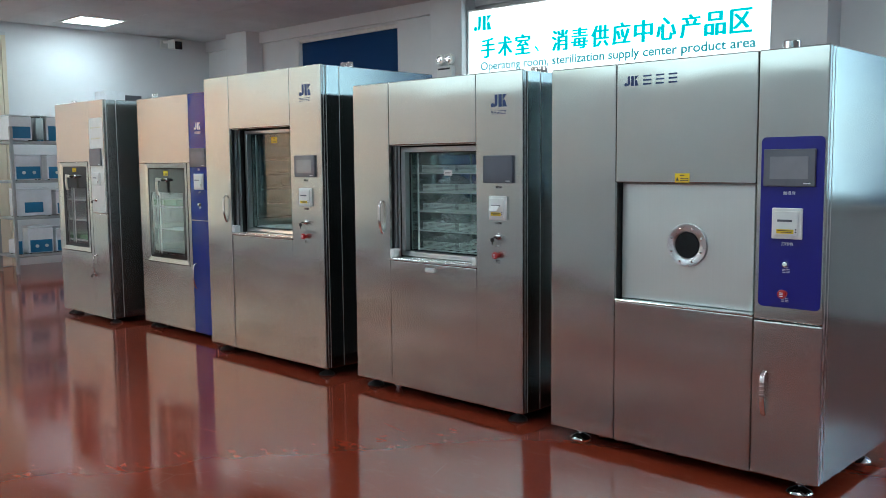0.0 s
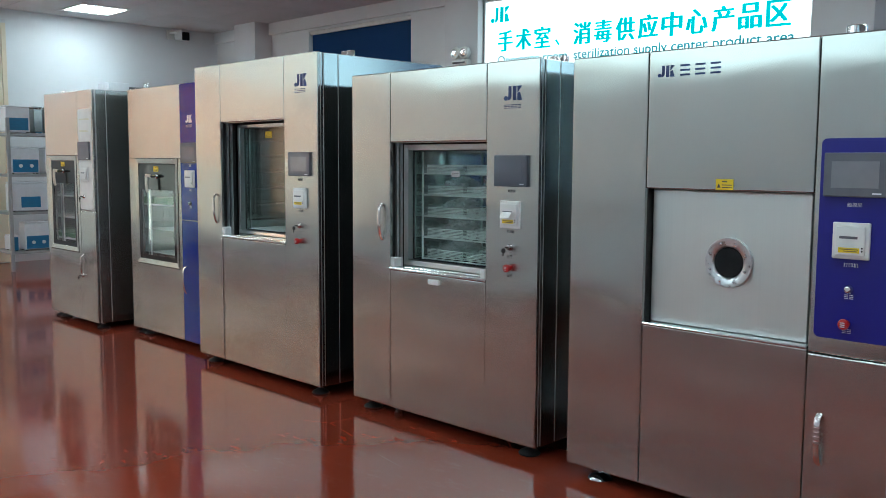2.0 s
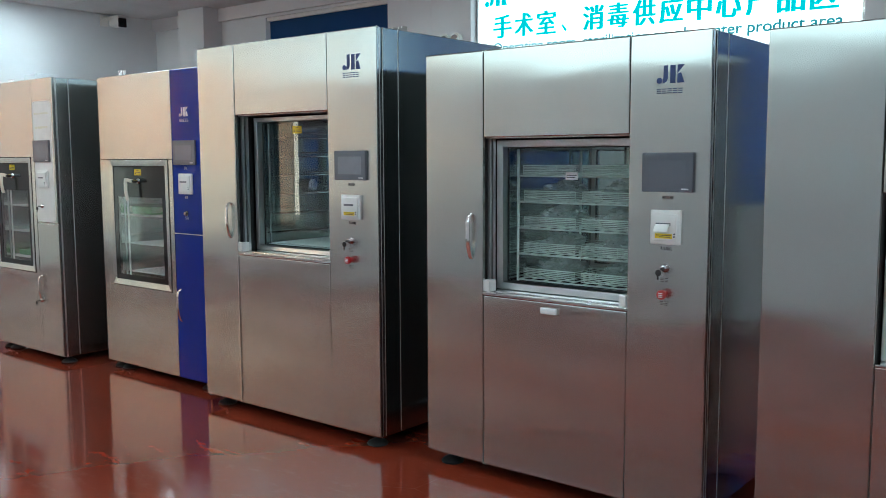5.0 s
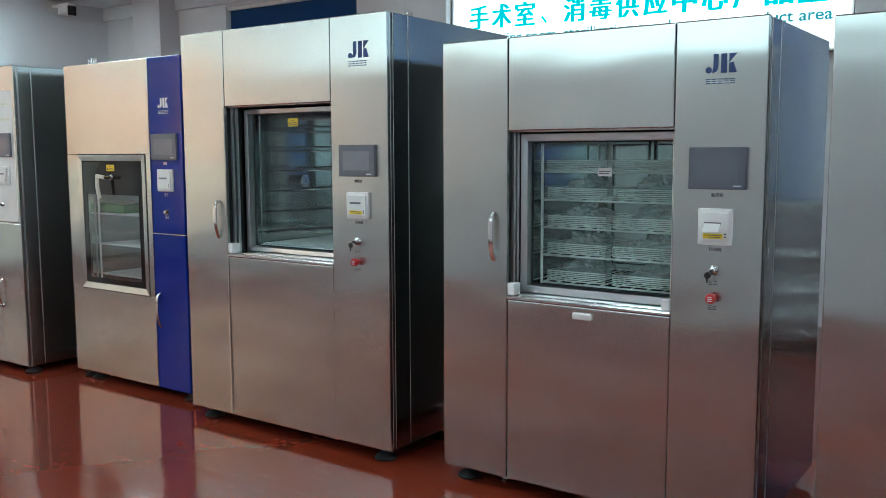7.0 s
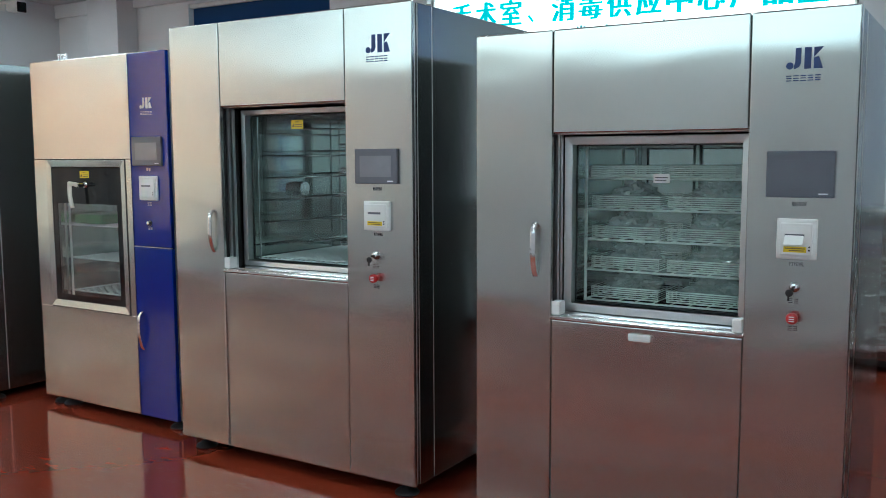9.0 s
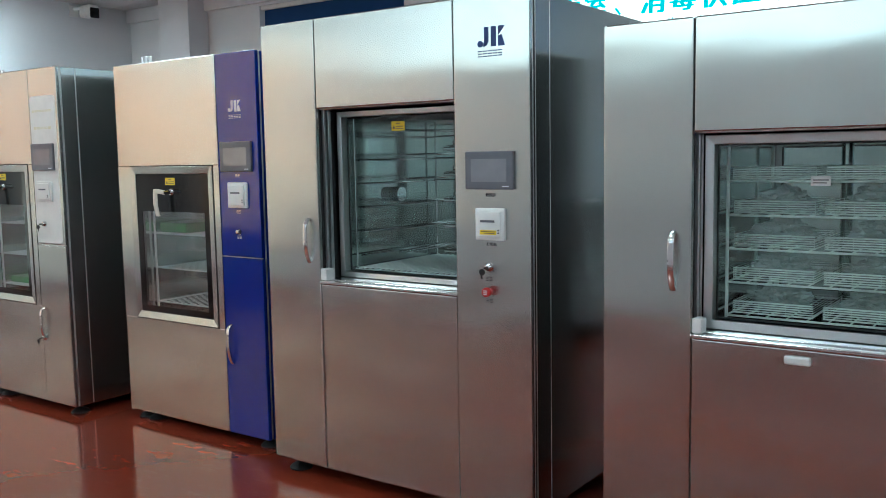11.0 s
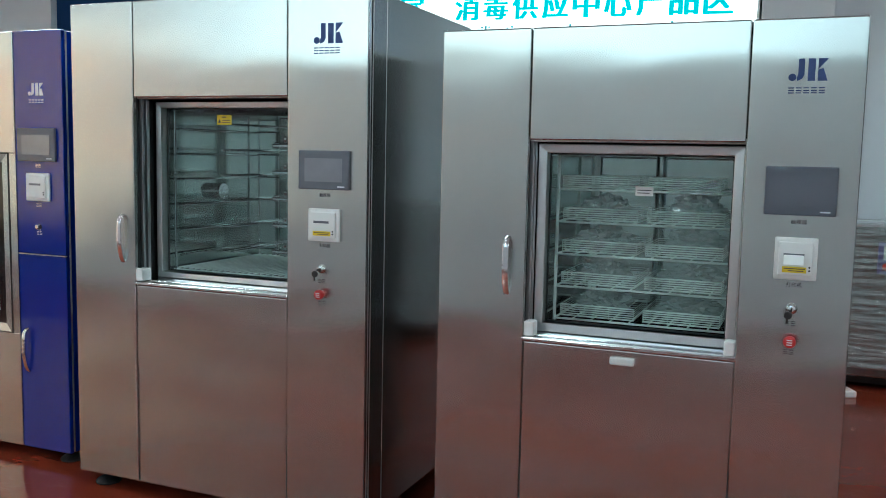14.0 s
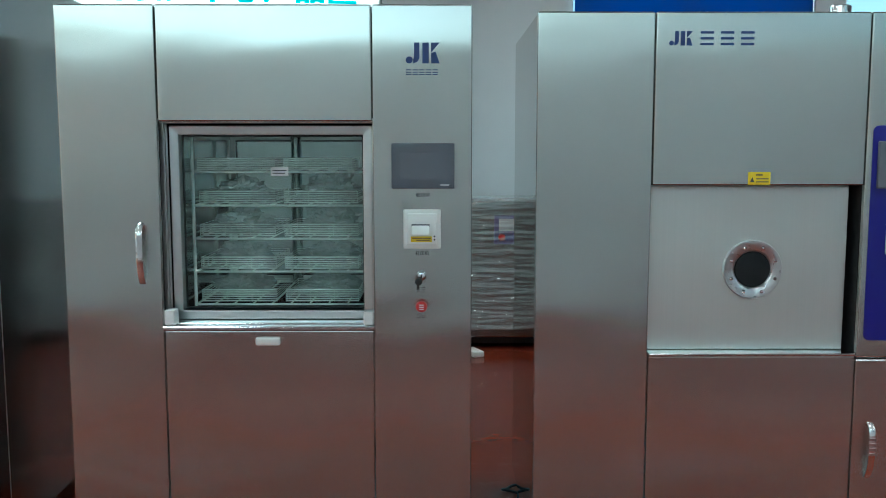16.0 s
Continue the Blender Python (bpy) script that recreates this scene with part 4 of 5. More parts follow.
# racks, baskets and bags in the loaded washer
rack = empty("washing_rack", ((Dc[0] + Dc[1]) / 2, 0.45, Dc[2]), "five-tier steel wire washing rack inside the washer", "rack")
LEVELS = [Dc[2] + 0.012 + k * 0.1165 for k in range(5)]
RX0, RX1, RY0, RY1 = Dc[0] + 0.03, Dc[1] - 0.012, 0.19, 0.74
for z in LEVELS:
    wire_shelf(rack, RX0, RX1, RY0, RY1, z + 0.004, 9, 0.0028)
for px in (RX0, RX1):
    for py in (RY0, RY1):
        part("rack_post", rod((px, py, Dc[2]), (px, py, Dc[3] - 0.02), 0.006), WIRE, rack)
part("spray_duct", rod(((RX0 + RX1) / 2 - 0.02, 0.70, Dc[2] + 0.02), ((RX0 + RX1) / 2 - 0.02, 0.70, Dc[3] - 0.01), 0.022), LINER, rack)
for k, z in enumerate(LEVELS):
    mid = (RX0 + RX1) / 2
    if k < 4:
        wire_basket(RX0 + 0.015, mid - 0.02, 0.215, 0.50, z + 0.009, z + 0.052)
        wire_basket(mid + 0.012, RX1 - 0.03, 0.215, 0.50, z + 0.009, z + 0.052)
        crumpled_bag("plastic_bag", RX0 + 0.04, mid - 0.06, 0.26, 0.46, z + 0.013, z + 0.088, 1.7 * k + 0.4, "crumpled clear plastic bag in an instrument basket")
        crumpled_bag("plastic_bag", mid + 0.05, RX1 - 0.03, 0.26, 0.48, z + 0.013, z + (0.098 if k > 1 else 0.08), 2.3 * k + 5.1, "crumpled clear plastic bag in an instrument basket")
    else:
        wire_basket(RX0 + 0.01, mid - 0.02, 0.215, 0.50, z + 0.009, min(z + 0.05, Dc[3] - 0.006))
        wire_basket(mid + 0.012, RX1 - 0.05, 0.215, 0.50, z + 0.009, min(z + 0.05, Dc[3] - 0.006))

# rack in the tall washer
rackc = empty("washing_rack", ((Cc[0] + Cc[1]) / 2, 0.4, Cc[2]), "empty steel rack with spray arms and a slatted base", "rack")
for px in (Cc[0] + 0.03, Cc[1] - 0.02):
    for py in (0.16, 0.78):
        part("rack_post", rod((px, py, Cc[2]), (px, py, Cc[3] - 0.02), 0.005), CHROME, rackc)
for k in range(6):
    z = Cc[2] + 0.075 + 0.108 * k
    part("rack_rail", join(rod((Cc[0] + 0.03, 0.19, z), (Cc[0] + 0.03, 0.77, z), 0.004, 8), rod((Cc[0] + 0.21, 0.24, z + 0.02), (Cc[0] + 0.21, 0.77, z + 0.026), 0.005, 8), rod((Cc[0] + 0.25, 0.24, z + 0.02), (Cc[0] + 0.25, 0.77, z + 0.026), 0.005, 8), rod((Cc[0] + 0.03, 0.77, z + 0.004), (Cc[1] - 0.03, 0.77, z + 0.004), 0.004, 8)), CHROME, rackc, "bright round shelf rails")
    if k < 5:
        zz = z + 0.045
        arm = part("spray_arm", join(bev(Cc[1] - 0.19, 0.20, zz, Cc[1] - 0.165, 0.76, zz + 0.012, 0.004), bev(Cc[1] - 0.10, 0.20, zz, Cc[1] - 0.075, 0.76, zz + 0.012, 0.004), bev(Cc[1] - 0.19, 0.18, zz - 0.012, Cc[1] - 0.075, 0.21, zz + 0.006, 0.006)), CHROME, rackc, "forked steel spray arm")
        part("nozzle", lathe([(0.010, 0), (0.014, 0.006), (0.014, 0.02), (0.008, 0.026)], (Cc[1] - 0.13, 0.195, zz + 0.009), "z", 14), CHROME, arm)
part("rotor_hub", rod((Cc[0] + 0.002, 0.47, 1.275), (Cc[0] + 0.05, 0.47, 1.275), 0.036, 24), CHROME, rackc, "round steel rotor hub")
part("spray_duct", bev(Cc[0] + 0.16, 0.755, Cc[2] + 0.02, Cc[0] + 0.21, 0.785, Cc[3] - 0.02, 0.006), LINER, rackc)
nsl = 21
# added dark sheet that paints the shade between the slats
part("shade_sheet", bev(Cc[0] + 0.004, 0.155, Cc[2] + 0.001, Cc[1] - 0.004, 0.86, Cc[2] + 0.004, 0), BEZEL, rackc, "added dark sheet for the shade under the slats")
for k in range(nsl + 1):
    x = Cc[0] + 0.035 + (Cc[1] - Cc[0] - 0.06) * k / nsl
    part("slat", rod((x, 0.165, Cc[2] + 0.022), (x, 0.79, Cc[2] + 0.022), 0.0032, 6), WIRE, rackc)
part("base_rail", join(rod((Cc[0] + 0.02, 0.16, Cc[2] + 0.012), (Cc[1] - 0.012, 0.16, Cc[2] + 0.012), 0.008, 8), rod((Cc[0] + 0.02, 0.78, Cc[2] + 0.012), (Cc[1] - 0.012, 0.78, Cc[2] + 0.012), 0.008, 8)), WIRE, rackc)

# ---- low-temperature sterilizer with a round port ----
EX0, EX1, ES1, ES2, EY, EZ0, EZ1 = 1.553, 2.912, 1.930, 2.622, -0.027, 0.058, 1.862
E = empty("sterilizer", (2.23, EY, 0), "brushed steel sterilizer with a round port and blue control panel", "sterilizer", "machines in the showroom row")
g, t = 0.002, 0.022
part("left_panel", bev(EX0, EY, EZ0, ES1 - g, EY + t, EZ1, 0.005, 3), STEEL, E)
part("upper_panel", bev(ES1 + g, EY, 1.308, ES2 - g, EY + t, EZ1, 0.005, 3), STEEL, E)
part("lower_panel", bev(ES1 + g, EY, EZ0, ES2 - g, EY + t, 0.742, 0.004, 3), STEEL, E)
part("control_panel", bev(ES2 + g, EY, 0.736, EX1, EY + t, EZ1, 0.005, 3), STEEL, E)
sd = part("service_door", bev(ES2 + g, EY, EZ0 + 0.004, EX1, EY + t, 0.730, 0.005, 3), STEEL, E, "brushed steel service door")
part("seam_backing", join(bev(ES1 - 0.015, EY + t, EZ0 + 0.01, ES1 - 0.001, EY + t + 0.003, EZ1 - 0.01, 0), bev(ES2 + 0.001, EY + t, EZ0 + 0.01, ES2 + 0.015, EY + t + 0.003, EZ1 - 0.01, 0), bev(ES2 + 0.02, EY + t, 0.72, EX1 - 0.02, EY + t + 0.003, 0.745, 0)), BLACK, E)
part("sill", bev(ES1 + 0.002, EY - 0.004, 0.7425, ES2 - 0.002, EY + 0.07, 0.752, 0.003), CHROME, E, "bright folded steel sill")
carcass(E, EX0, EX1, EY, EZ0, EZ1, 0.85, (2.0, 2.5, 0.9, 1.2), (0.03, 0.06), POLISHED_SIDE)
part("reveal", join(bev(ES1 - 0.02, EY + 0.025, 0.742, ES1 - 0.001, EY + 0.12, 1.312, 0), bev(ES2 + 0.001, EY + 0.025, 0.742, ES2 + 0.02, EY + 0.12, 1.312, 0), bev(ES1, EY + 0.024, 1.3085, ES2, EY + 0.12, 1.325, 0), bev(ES1 - 0.02, EY + 0.12, 0.73, ES2 + 0.02, EY + 0.13, 1.325, 0)), BLACK, E, "dark reveal of the door opening")
sl = part("sliding_door", bev(ES1 + 0.006, EY + 0.052, 0.753, ES2 - 0.024, EY + 0.095, 1.306, 0.004, 3), MATT_STEEL, E, "pale matt steel sliding door")
PX, PZ, PY = 2.283, 1.027, EY + 0.052
port = part("port_flange", lathe([(0.0985, 0.0), (0.0985, 0.011), (0.0965, 0.0135), (0.067, 0.0135), (0.064, 0.011), (0.060, 0.004)], (PX, PY, PZ), "y", 64), FLANGE, E, "bolted polished port flange")
part("port_glass", lathe([(0.060, 0.0), (0.060, 0.003), (0.058, 0.005)], (PX, PY - 0.003, PZ), "y", 40), BLACK_GLOSS, port, "dark round sight glass")
for k in range(8):
    an = radians(22.5 + 45 * k)
    part("bolt", lathe([(0.0055, 0), (0.0055, 0.003), (0.003, 0.0045)], (PX + 0.079 * math.cos(an), PY - 0.0148, PZ + 0.079 * math.sin(an)), "y", 10), CHROME, port)
fp = part("control_film", plate(rounded(2.643, 0.795, 2.903, 1.502, 0.02), EY - 0.002, EY + 0.0005), BLUE_FILM, E, "deep blue control film with rounded corners")
touch_screen(E, 2.658, 2.872, 1.299, 1.452, EY - 0.002)
caption(E, "触摸屏", 2.765, 1.272, EY - 0.002, PALE)
printer(E, 2.698, 2.825, 1.083, 1.211, EY - 0.002)
caption(E, "打印机", 2.762, 1.062, EY - 0.002, PALE)
key_switch(E, 2.760, 0.977, EY - 0.002, False)
caption(E, "", 2.762, 0.950, EY - 0.002, PALE)
stop_button(E, 2.756, 0.855, EY - 0.002)
caption(E, "", 2.760, 0.828, EY - 0.002, PALE)
bow_handle(E, 2.680, EY, 0.325, 0.513)
sticker(E, 2.242, 2.314, 1.311, 1.352, EY - 0.0002)
brand_mark(1.973, 1.755, 0.045, EY - 0.0015, NAVY, E)
glyph_bars(2.073, 2.268, 1.756, 1.800, 3, EY - 0.001, NAVY, E, "lettering", 0.35)
top_pipe(E, 2.64, 0.25, 1.856, 0.068, 0.036)
for fx, fy in ((1.70, 0.03), (2.82, 0.03), (1.70, 0.72), (2.86, 0.62)):
    leveling_foot(E, fx, fy, EZ0 + 0.004, True)


# ---- smaller washers with a framed glass door ----
def small_washer(label, x0, x1, s, y, z0, z1, win, inner, clear, depth, blue):
    w = empty("small_washer", ((x0 + x1) / 2, y, 0), label, "washer", "machines in the showroom row")
    a, b, c, d = win
    t, g = 0.022, 0.002
    part("door_surround", join(bev(x0, y, z0, s - g, y + t, c, 0.004), bev(x0, y, d, s - g, y + t, z1, 0.004), bev(x0, y, c, a, y + t, d, 0), bev(b, y, c, s - g, y + t, d, 0)), STEEL, w, "brushed steel front round the door")
    m = BLUE_PAINT if blue else STEEL
    seam = 0.968 if blue else 0.985
    part("control_panel", bev(s + g, y, seam + 0.003, x1, y + t, z1, 0.004), m, w, "blue enamelled control panel" if blue else "brushed steel control panel")
    part("edge_strip", bev(s + g + 0.002, y - 0.0008, seam - 0.002, x1 - 0.004, y + 0.01, seam + 0.002, 0), FRAME_STEEL, w)
    part("service_door", bev(s + g, y, z0, x1, y + t, seam - 0.003, 0.004), m, w, "blue enamelled service door" if blue else "brushed steel service door")
    part("seam_backing", join(bev(s - 0.01, y + t, z0 + 0.01, s + 0.01, y + t + 0.003, z1 - 0.01, 0), bev(s + 0.012, y + t, seam - 0.02, x1 - 0.02, y + t + 0.003, seam + 0.02, 0)), BLACK, w)
    gd = part("glass_door", ring_frame(a + 0.002, c + 0.002, b - 0.002, d - 0.002, 0.040, y - 0.006, y + 0.03, 0.006), STEEL, w, "steel-framed glass door")
    p0, p1, q0, q1 = inner
    e0, e1, f0, f1 = clear
    part("printed_border", join(bev(p0 - 0.01, y + 0.004, q0 - 0.01, e0, y + 0.009, q1 + 0.01, 0), bev(e1, y + 0.004, q0 - 0.01, p1 + 0.01, y + 0.009, q1 + 0.01, 0), bev(e0, y + 0.004, q0 - 0.01, e1, y + 0.009, f0, 0), bev(e0, y + 0.004, f1, e1, y + 0.009, q1 + 0.01, 0)), BLACK_GLOSS, gd, "black printed glass border")
    pn = part("pane", sheet(e0, e1, f0, f1, y + 0.006), DOUBLE_PANE, gd, "clear door glass")
    pn.visible_shadow = False
    hx, hz = (e0 + e1) / 2, f1 + 0.105
    part("door_groove", ring_frame(a - 0.004, c - 0.004, b + 0.004, d + 0.004, 0.006, y - 0.0012, y + 0.012), BLACK, w, "dark joint round the door")
    hd = part("door_handle", join(sweep([(hx - 0.064, y - 0.048, hz + 0.012), (hx - 0.066, y - 0.050, hz - 0.01), (hx - 0.064, y - 0.052, hz - 0.06), (hx - 0.056, y - 0.050, hz - 0.105), (hx - 0.050, y - 0.048, hz - 0.125)], 0.028, 0.016), sweep([(hx - 0.074, y - 0.048, hz + 0.008), (hx - 0.03, y - 0.048, hz + 0.005), (hx + 0.004, y - 0.046, hz)], 0.016, 0.022, (0, 1, 0))), IVORY, gd, "ivory plastic lever handle")
    part("pivot", join(rod((hx, y + 0.004, hz), (hx, y - 0.052, hz), 0.010), lathe([(0.020, 0), (0.020, 0.004), (0.015, 0.010)], (hx, y + 0.004, hz), "y", 20)), CHROME, hd, "chrome pivot")
    sticker(gd, hx - 0.046, hx + 0.032, q1 - 0.045, q1 - 0.006, y + 0.004)
    ch = (e0 - 0.02, e1 + 0.02, f0 - 0.02, f1 + 0.16)
    # without blue, the better-lit right side gets the lighter STEEL, not the darkened copy
    carcass(w, x0, x1, y, z0, z1, depth, ch, (0.03, 0.12), None, BLUE_PAINT if blue else None, None if blue else STEEL)
    chamber(w, *ch, y + 0.035, y + depth - 0.02)
    part("rear_pane", sheet(ch[0], ch[1], ch[2], ch[3], y + depth - 0.014), PANE, w).visible_shadow = False
    for fx in (x0 + 0.07, x0 + 0.16, x1 - 0.06):
        leveling_foot(w, fx, y + 0.07, z0 + 0.004)
    leveling_foot(w, x0 + 0.1, y + depth - 0.1, z0 + 0.004)
    leveling_foot(w, x1 - 0.08, y + depth - 0.1, z0 + 0.004)
    rk = empty("washing_rack", ((ch[0] + ch[1]) / 2, y + 0.4, ch[2]), "steel wire washing rack inside a small washer", "rack")
    for k in range(3):
        wire_shelf(rk, ch[0] + 0.02, ch[1] - 0.02, y + 0.08, y + depth - 0.12, ch[2] + 0.03 + 0.19 * k, 14)
    for px in (ch[0] + 0.02, ch[1] - 0.02):
        for py in (y + 0.08, y + depth - 0.12):
            part("rack_post", rod((px, py, ch[2]), (px, py, ch[3] - 0.1), 0.006), WIRE, rk)
    return w, ch


B, Bc = small_washer("small steel washer with a glass door and blue control side", -2.992, -1.868, -2.158, 0.12, 0.052, 1.975,
                     (-2.884, -2.204, 0.590, 1.426), (-2.840, -2.250, 0.640, 1.370), (-2.802, -2.287, 0.665, 1.183), 0.90, True)
BY = 0.12
touch_screen(B, -2.133, -1.908, 1.393, 1.542, BY)
caption(B, "", -2.02, 1.374, BY, PALE)
printer(B, -2.088, -1.949, 1.214, 1.341, BY, False, False)
caption(B, "", -2.02, 1.195, BY, PALE)
key_switch(B, -2.022, 1.096, BY, False)
caption(B, "", -2.022, 1.068, BY, PALE)
bow_handle(B, -2.113, BY, 0.417, 0.618)
brand_mark(-2.072, 1.687, 0.056, BY - 0.0015, PALE, B)
glyph_bars(-2.068, -1.975, 1.655, 1.672, 5, BY - 0.001, PALE, B)
top_pipe(B, -2.775, 0.16, 1.97, 0.042, 0.009, 3, 0.031)
bin_ = empty("plastic_tray", (-2.66, 0.4, Bc[2] + 0.42), "green plastic tray on a rack shelf", "tray")
part("tray", bev(-2.79, 0.22, Bc[2] + 0.416, -2.56, 0.50, Bc[2] + 0.47, 0.01), GREEN, bin_)

A, Ac = small_washer("small steel washer with a glass door and white control strip", -4.262, -3.276, -3.563, -0.05, 0.052, 1.988,
                     (-4.192, -3.614, 0.625, 1.446), (-4.15, -3.655, 0.675, 1.40), (-4.11, -3.69, 0.70, 1.21), 0.95, False)
AY = -0.05
part("control_film", plate(rounded(-3.552, 0.998, -3.298, 1.832, 0.025), AY - 0.002, AY + 0.0005), WHITE, A, "white control film with rounded ends")
glyph_bars(-3.53, -3.33, 1.742, 1.752, 6, AY - 0.003, OCHRE, A)
glyph_bars(-3.52, -3.34, 1.645, 1.657, 5, AY - 0.003, OCHRE, A)
touch_screen(A, -3.548, -3.326, 1.411, 1.563, AY - 0.002)
printer(A, -3.508, -3.365, 1.233, 1.352, AY - 0.002, False, False)
key_switch(A, -3.465, 1.106, AY - 0.002)
bow_handle(A, -3.535, AY, 0.424, 0.612)
key_switch(A, -3.54, 0.435, AY)
top_pipe(A, -3.97, 0.0, 1.98, 0.03, 0.012, 2, 0.05)
trayA = empty("plastic_tray", (-3.9, 0.3, Ac[2] + 0.03), "green plastic mat on the lowest rack shelf", "tray")
part("tray", bev(-4.09, 0.06, Ac[2] + 0.036, -3.70, 0.50, Ac[2] + 0.075, 0.008), GREEN, trayA)
ub = empty("steel_duct_box", (WEST, 2.68, 2.15), "grey steel duct box fixed to the end wall", "box")
part("box", bev(WEST, 2.52, 2.15, -8.55, 2.83, 2.52, 0.005), TANK, ub)
# the box's face away from the light, as a separate block coloured dark
part("shaded_face", bev(WEST, 2.831, 2.20, -8.60, 3.12, 2.472, 0.005), BEZEL, ub, "darkened block for the shaded face of the box")

# ---- wrapped machine behind, small things on the floor ----
wm = empty("wrapped_machine", (1.55, 3.35, 0), "steel machine with a blue panel, wrapped in clear stretch film", "machine")
part("body", bev(0.95, 3.36, 0.09, 2.15, 4.06, 1.06, 0.008, 3), SHADED_STEEL, wm)
part("blue_panel", bev(1.632, 3.352, 0.765, 1.97, 3.361, 0.968, 0.003), BLUE_FILM, wm, "blue control panel under the film")
part("display", bev(1.665, 3.347, 0.86, 1.80, 3.353, 0.945, 0.002), PALE, wm, "pale display")
part("emergency_button", lathe([(0.02, 0), (0.026, 0.008), (0.022, 0.018), (0.01, 0.02)], (1.685, 3.352, 0.815), "y", 20), RED, wm)
part("plinth", bev(1.0, 3.44, 0.03, 2.10, 4.0, 0.089, 0.003), BLACK, wm)
for fx in (1.02, 2.08):
    for fy in (3.46, 3.98):
        part("foot", lathe([(0.03, 0), (0.03, 0.01), (0.012, 0.03)], (fx, fy, 0), "z", 16), BLACK, wm)


def film_shell():
    bm = bmesh.new()
    nx, nz = 60, 110
    rows_ = []
    for j in range(nz + 1):
        z = 0.15 + (1.09 - 0.15) * j / nz
        row = []
        for i in range(nx + 1):
            x = 0.935 + (2.165 - 0.935) * i / nx
            d = 0.016 * noise.noise((x * 1.5, z * 30, 0.3)) + 0.012 * noise.noise((x * 5 + z * 6, z * 52, 4.0))
            row.append(bm.verts.new((x, 3.335 + d, z + 0.012 * noise.noise((x * 2.2, z * 5, 8.0)))))
        rows_.append(row)
    for j in range(nz):
        for i in range(nx):
            bm.faces.new((rows_[j][i], rows_[j][i + 1], rows_[j + 1][i + 1], rows_[j + 1][i]))
    bmesh.ops.solidify(bm, geom=list(bm.faces), thickness=0.001)
    return bm


part("stretch_film", film_shell(), FILM, wm, "wrinkled clear stretch film")
part("film_top", bev(0.94, 3.35, 1.062, 2.16, 4.07, 1.075, 0.004), BAG, wm)

blk = part("white_block", bev(-0.04, -0.085, 0.0, 0.04, 0.085, 0.042, 0.010, 3), WHITE)
blk.matrix_world = pose(1.485, 3.19, 0, 0, 0, 24)
tagged(blk, "small white plastic block lying on the floor", "block")

loop = []
for k in range(26):
    an = 2 * math.pi * k / 25
    loop.append((1.555 + 0.05 * math.cos(an) + 0.008 * math.sin(3 * an), 0.66 + 0.04 * math.sin(an), 0.008 + 0.016 * (1 + math.sin(2 * an)) / 2))
cable = part("black_cable", join(tube(loop, 0.006), tube([(1.60, 0.655, 0.012), (1.59, 0.70, 0.03), (1.57, 0.62, 0.03), (1.56, 0.59, 0.006)], 0.006)), BLACK)
tagged(cable, "black cable looped on the floor between machines", "cable")

# ---- shelf with small cleaning devices at the end wall ----
sh = empty("steel_shelf", (-8.1, 1.6, 0), "four-tier grey steel shelf unit beside the end wall", "shelf")
SX0, SX1, SY0, SY1 = -8.38, -7.80, 0.84, 2.50
TIERS = (0.25, 0.75, 1.23, 1.745)
for px in (SX0, SX1):
    for py in (SY0, SY1):
        part("post", bev(px - 0.02, py, 0, px + 0.02, py + 0.04, 1.93, 0.003), SHELF_GREY, sh)
for z in TIERS:
    part("shelf_board", bev(SX0 + 0.021, SY0 + 0.003, z - 0.035, SX1 + 0.012, SY1 + 0.037, z, 0.004), SHELF_GREY, sh)


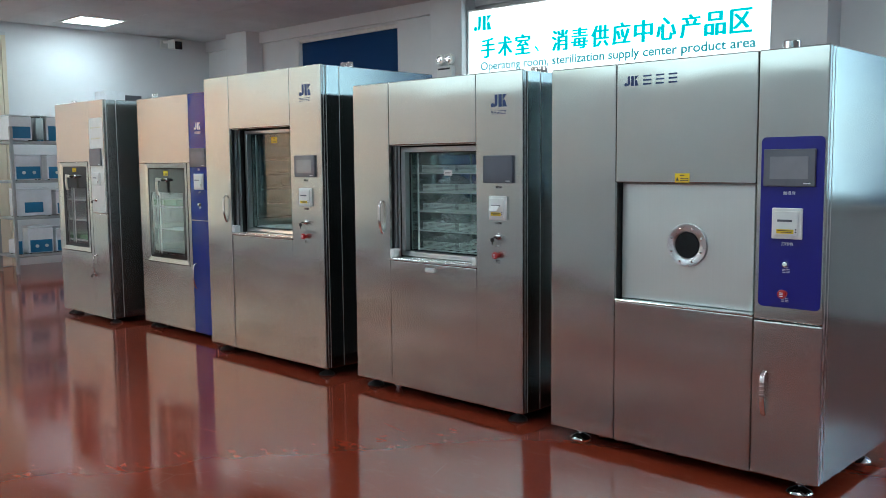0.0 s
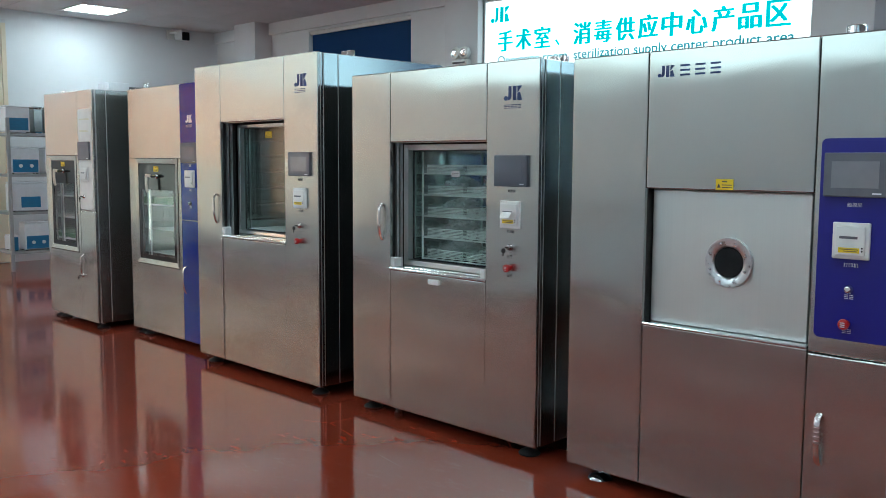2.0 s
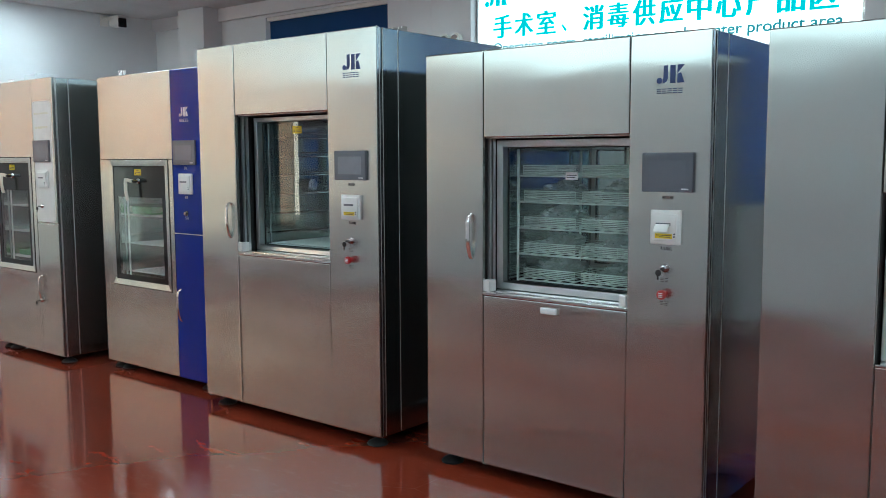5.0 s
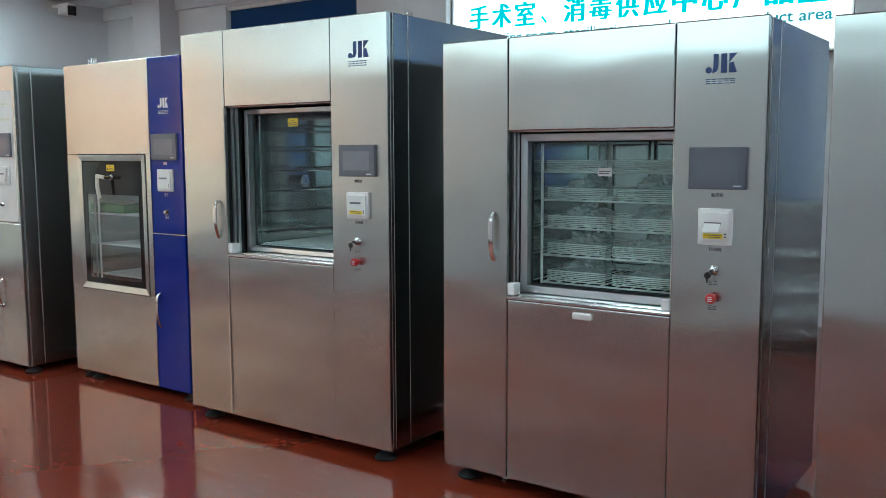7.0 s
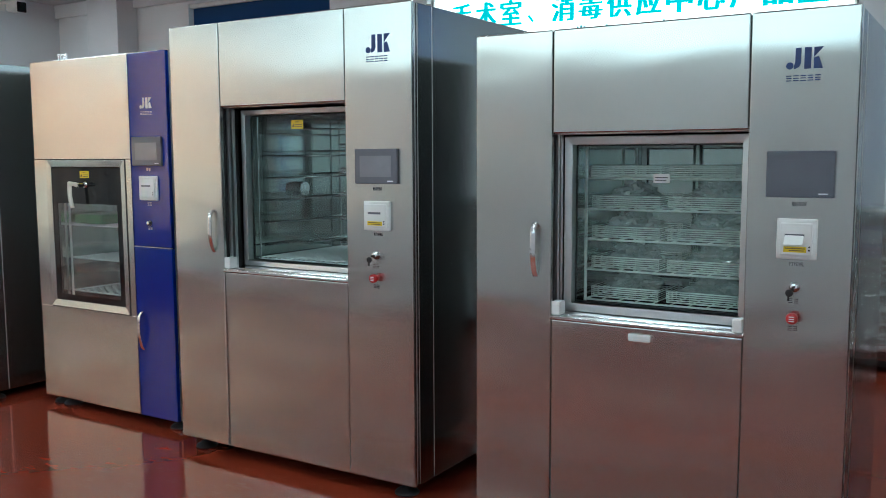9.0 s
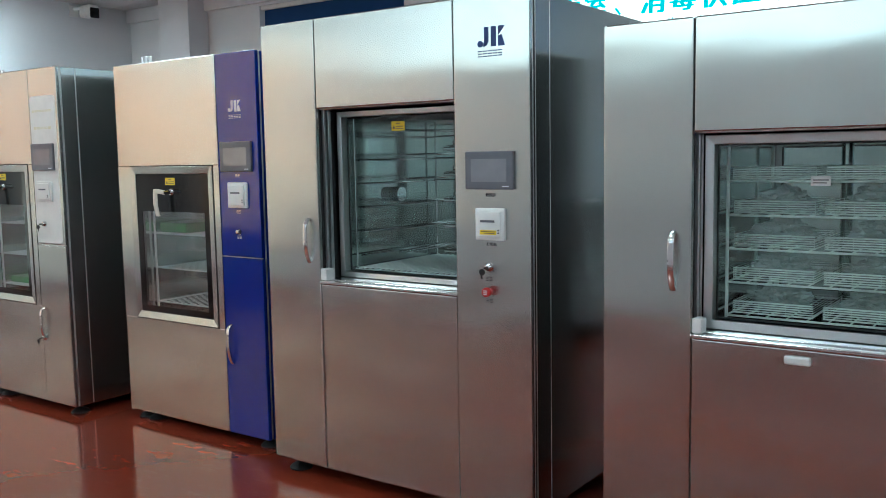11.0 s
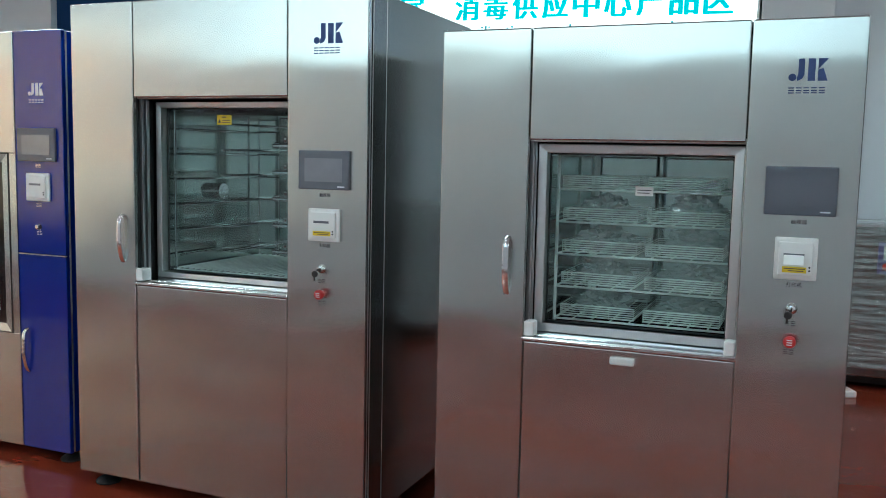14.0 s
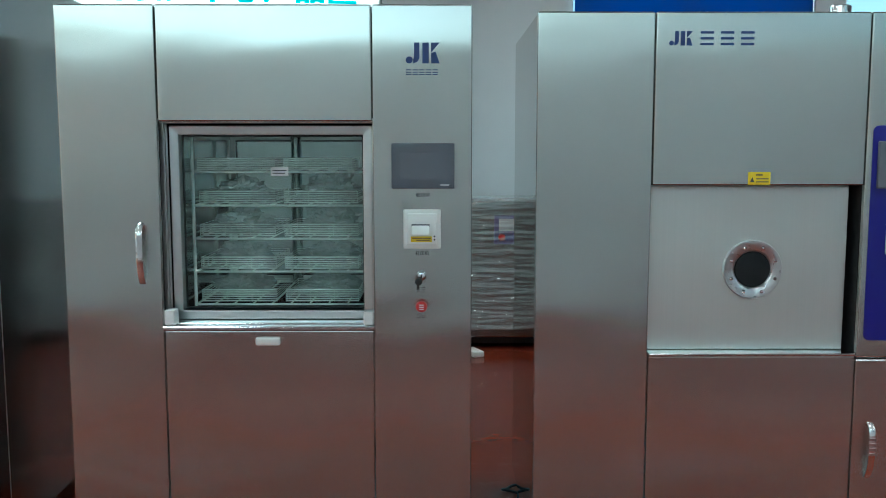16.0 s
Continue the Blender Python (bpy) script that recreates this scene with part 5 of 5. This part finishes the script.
def cleaner(x0, x1, y0, y1, z, h, band, label, knobs=True, casing=TANK, panel=None):
    """A small benchtop cleaner: casing, lid, blue front with knobs, facing +x."""
    c = empty("benchtop_cleaner", ((x0 + x1) / 2, (y0 + y1) / 2, z), label, "cleaning device", "devices on the shelf")
    part("casing", bev(x0, y0, z + 0.012, x1, y1, z + h * 0.93, 0.012, 3), casing, c)
    part("lid", bev(x0 + 0.004, y0 + 0.004, z + h * 0.935, x1 - 0.004, y1 - 0.004, z + h, 0.008), casing, c)
    b = part("front_panel", bev(x1 - 0.002, panel[0] if panel else y0 + 0.02, z + h * band[0], x1 + 0.006, panel[1] if panel else y1 - 0.02, z + h * band[1], 0.004), TEAL, c, "blue front panel")
    if knobs:
        for f in (0.32, 0.7):
            yy = y0 + (y1 - y0) * f
            part("knob", rod((x1 + 0.004, yy, z + h * (band[0] + band[1]) / 2), (x1 + 0.022, yy, z + h * (band[0] + band[1]) / 2), 0.022, 16), WHITE, b, "white knob")
    for fy in (y0 + 0.03, y1 - 0.03):
        for fx in (x0 + 0.03, x1 - 0.03):
            part("foot", rod((fx, fy, z), (fx, fy, z + 0.014), 0.012), BLACK, c)
    return c


cleaner(-8.04, -7.84, 1.03, 1.36, TIERS[0], 0.37, (0.06, 0.5), "grey benchtop cleaner with a blue front on a shelf")
cleaner(-8.15, -7.86, 0.885, 0.975, TIERS[0], 0.20, (0.05, 0.9), "small blue device on the lowest shelf", False)
cleaner(-8.30, -7.86, 1.40, 1.75, TIERS[0], 0.33, (0.06, 0.5), "grey benchtop cleaner with a blue front on a shelf")
cleaner(-8.04, -7.83, 0.885, 1.36, TIERS[1], 0.38, (0.14, 0.50), "wide grey benchtop cleaner with a small blue panel", False, TANK, (1.0, 1.24))
cleaner(-8.26, -7.85, 1.42, 1.80, TIERS[1], 0.34, (0.08, 0.5), "grey benchtop cleaner with a blue front on a shelf")
cleaner(-8.00, -7.84, 0.90, 1.25, TIERS[2], 0.35, (0.06, 0.52), "white and blue benchtop cleaner with two knobs")
cleaner(-8.20, -7.84, 1.32, 1.72, TIERS[2], 0.34, (0.06, 0.52), "white and blue benchtop cleaner with two knobs")
cleaner(-8.22, -7.82, 0.85, 1.14, TIERS[3], 0.34, (0.10, 0.55), "white benchtop cleaner with a blue front on the top shelf", False)
cleaner(-8.15, -7.86, 1.20, 1.32, TIERS[3], 0.34, (0.02, 0.05), "narrow bare steel container on the top shelf", False, SHADED_STEEL)
cleaner(-8.18, -7.84, 1.34, 1.62, TIERS[3], 0.34, (0.02, 0.6), "white benchtop cleaner with a blue front on the top shelf", False)
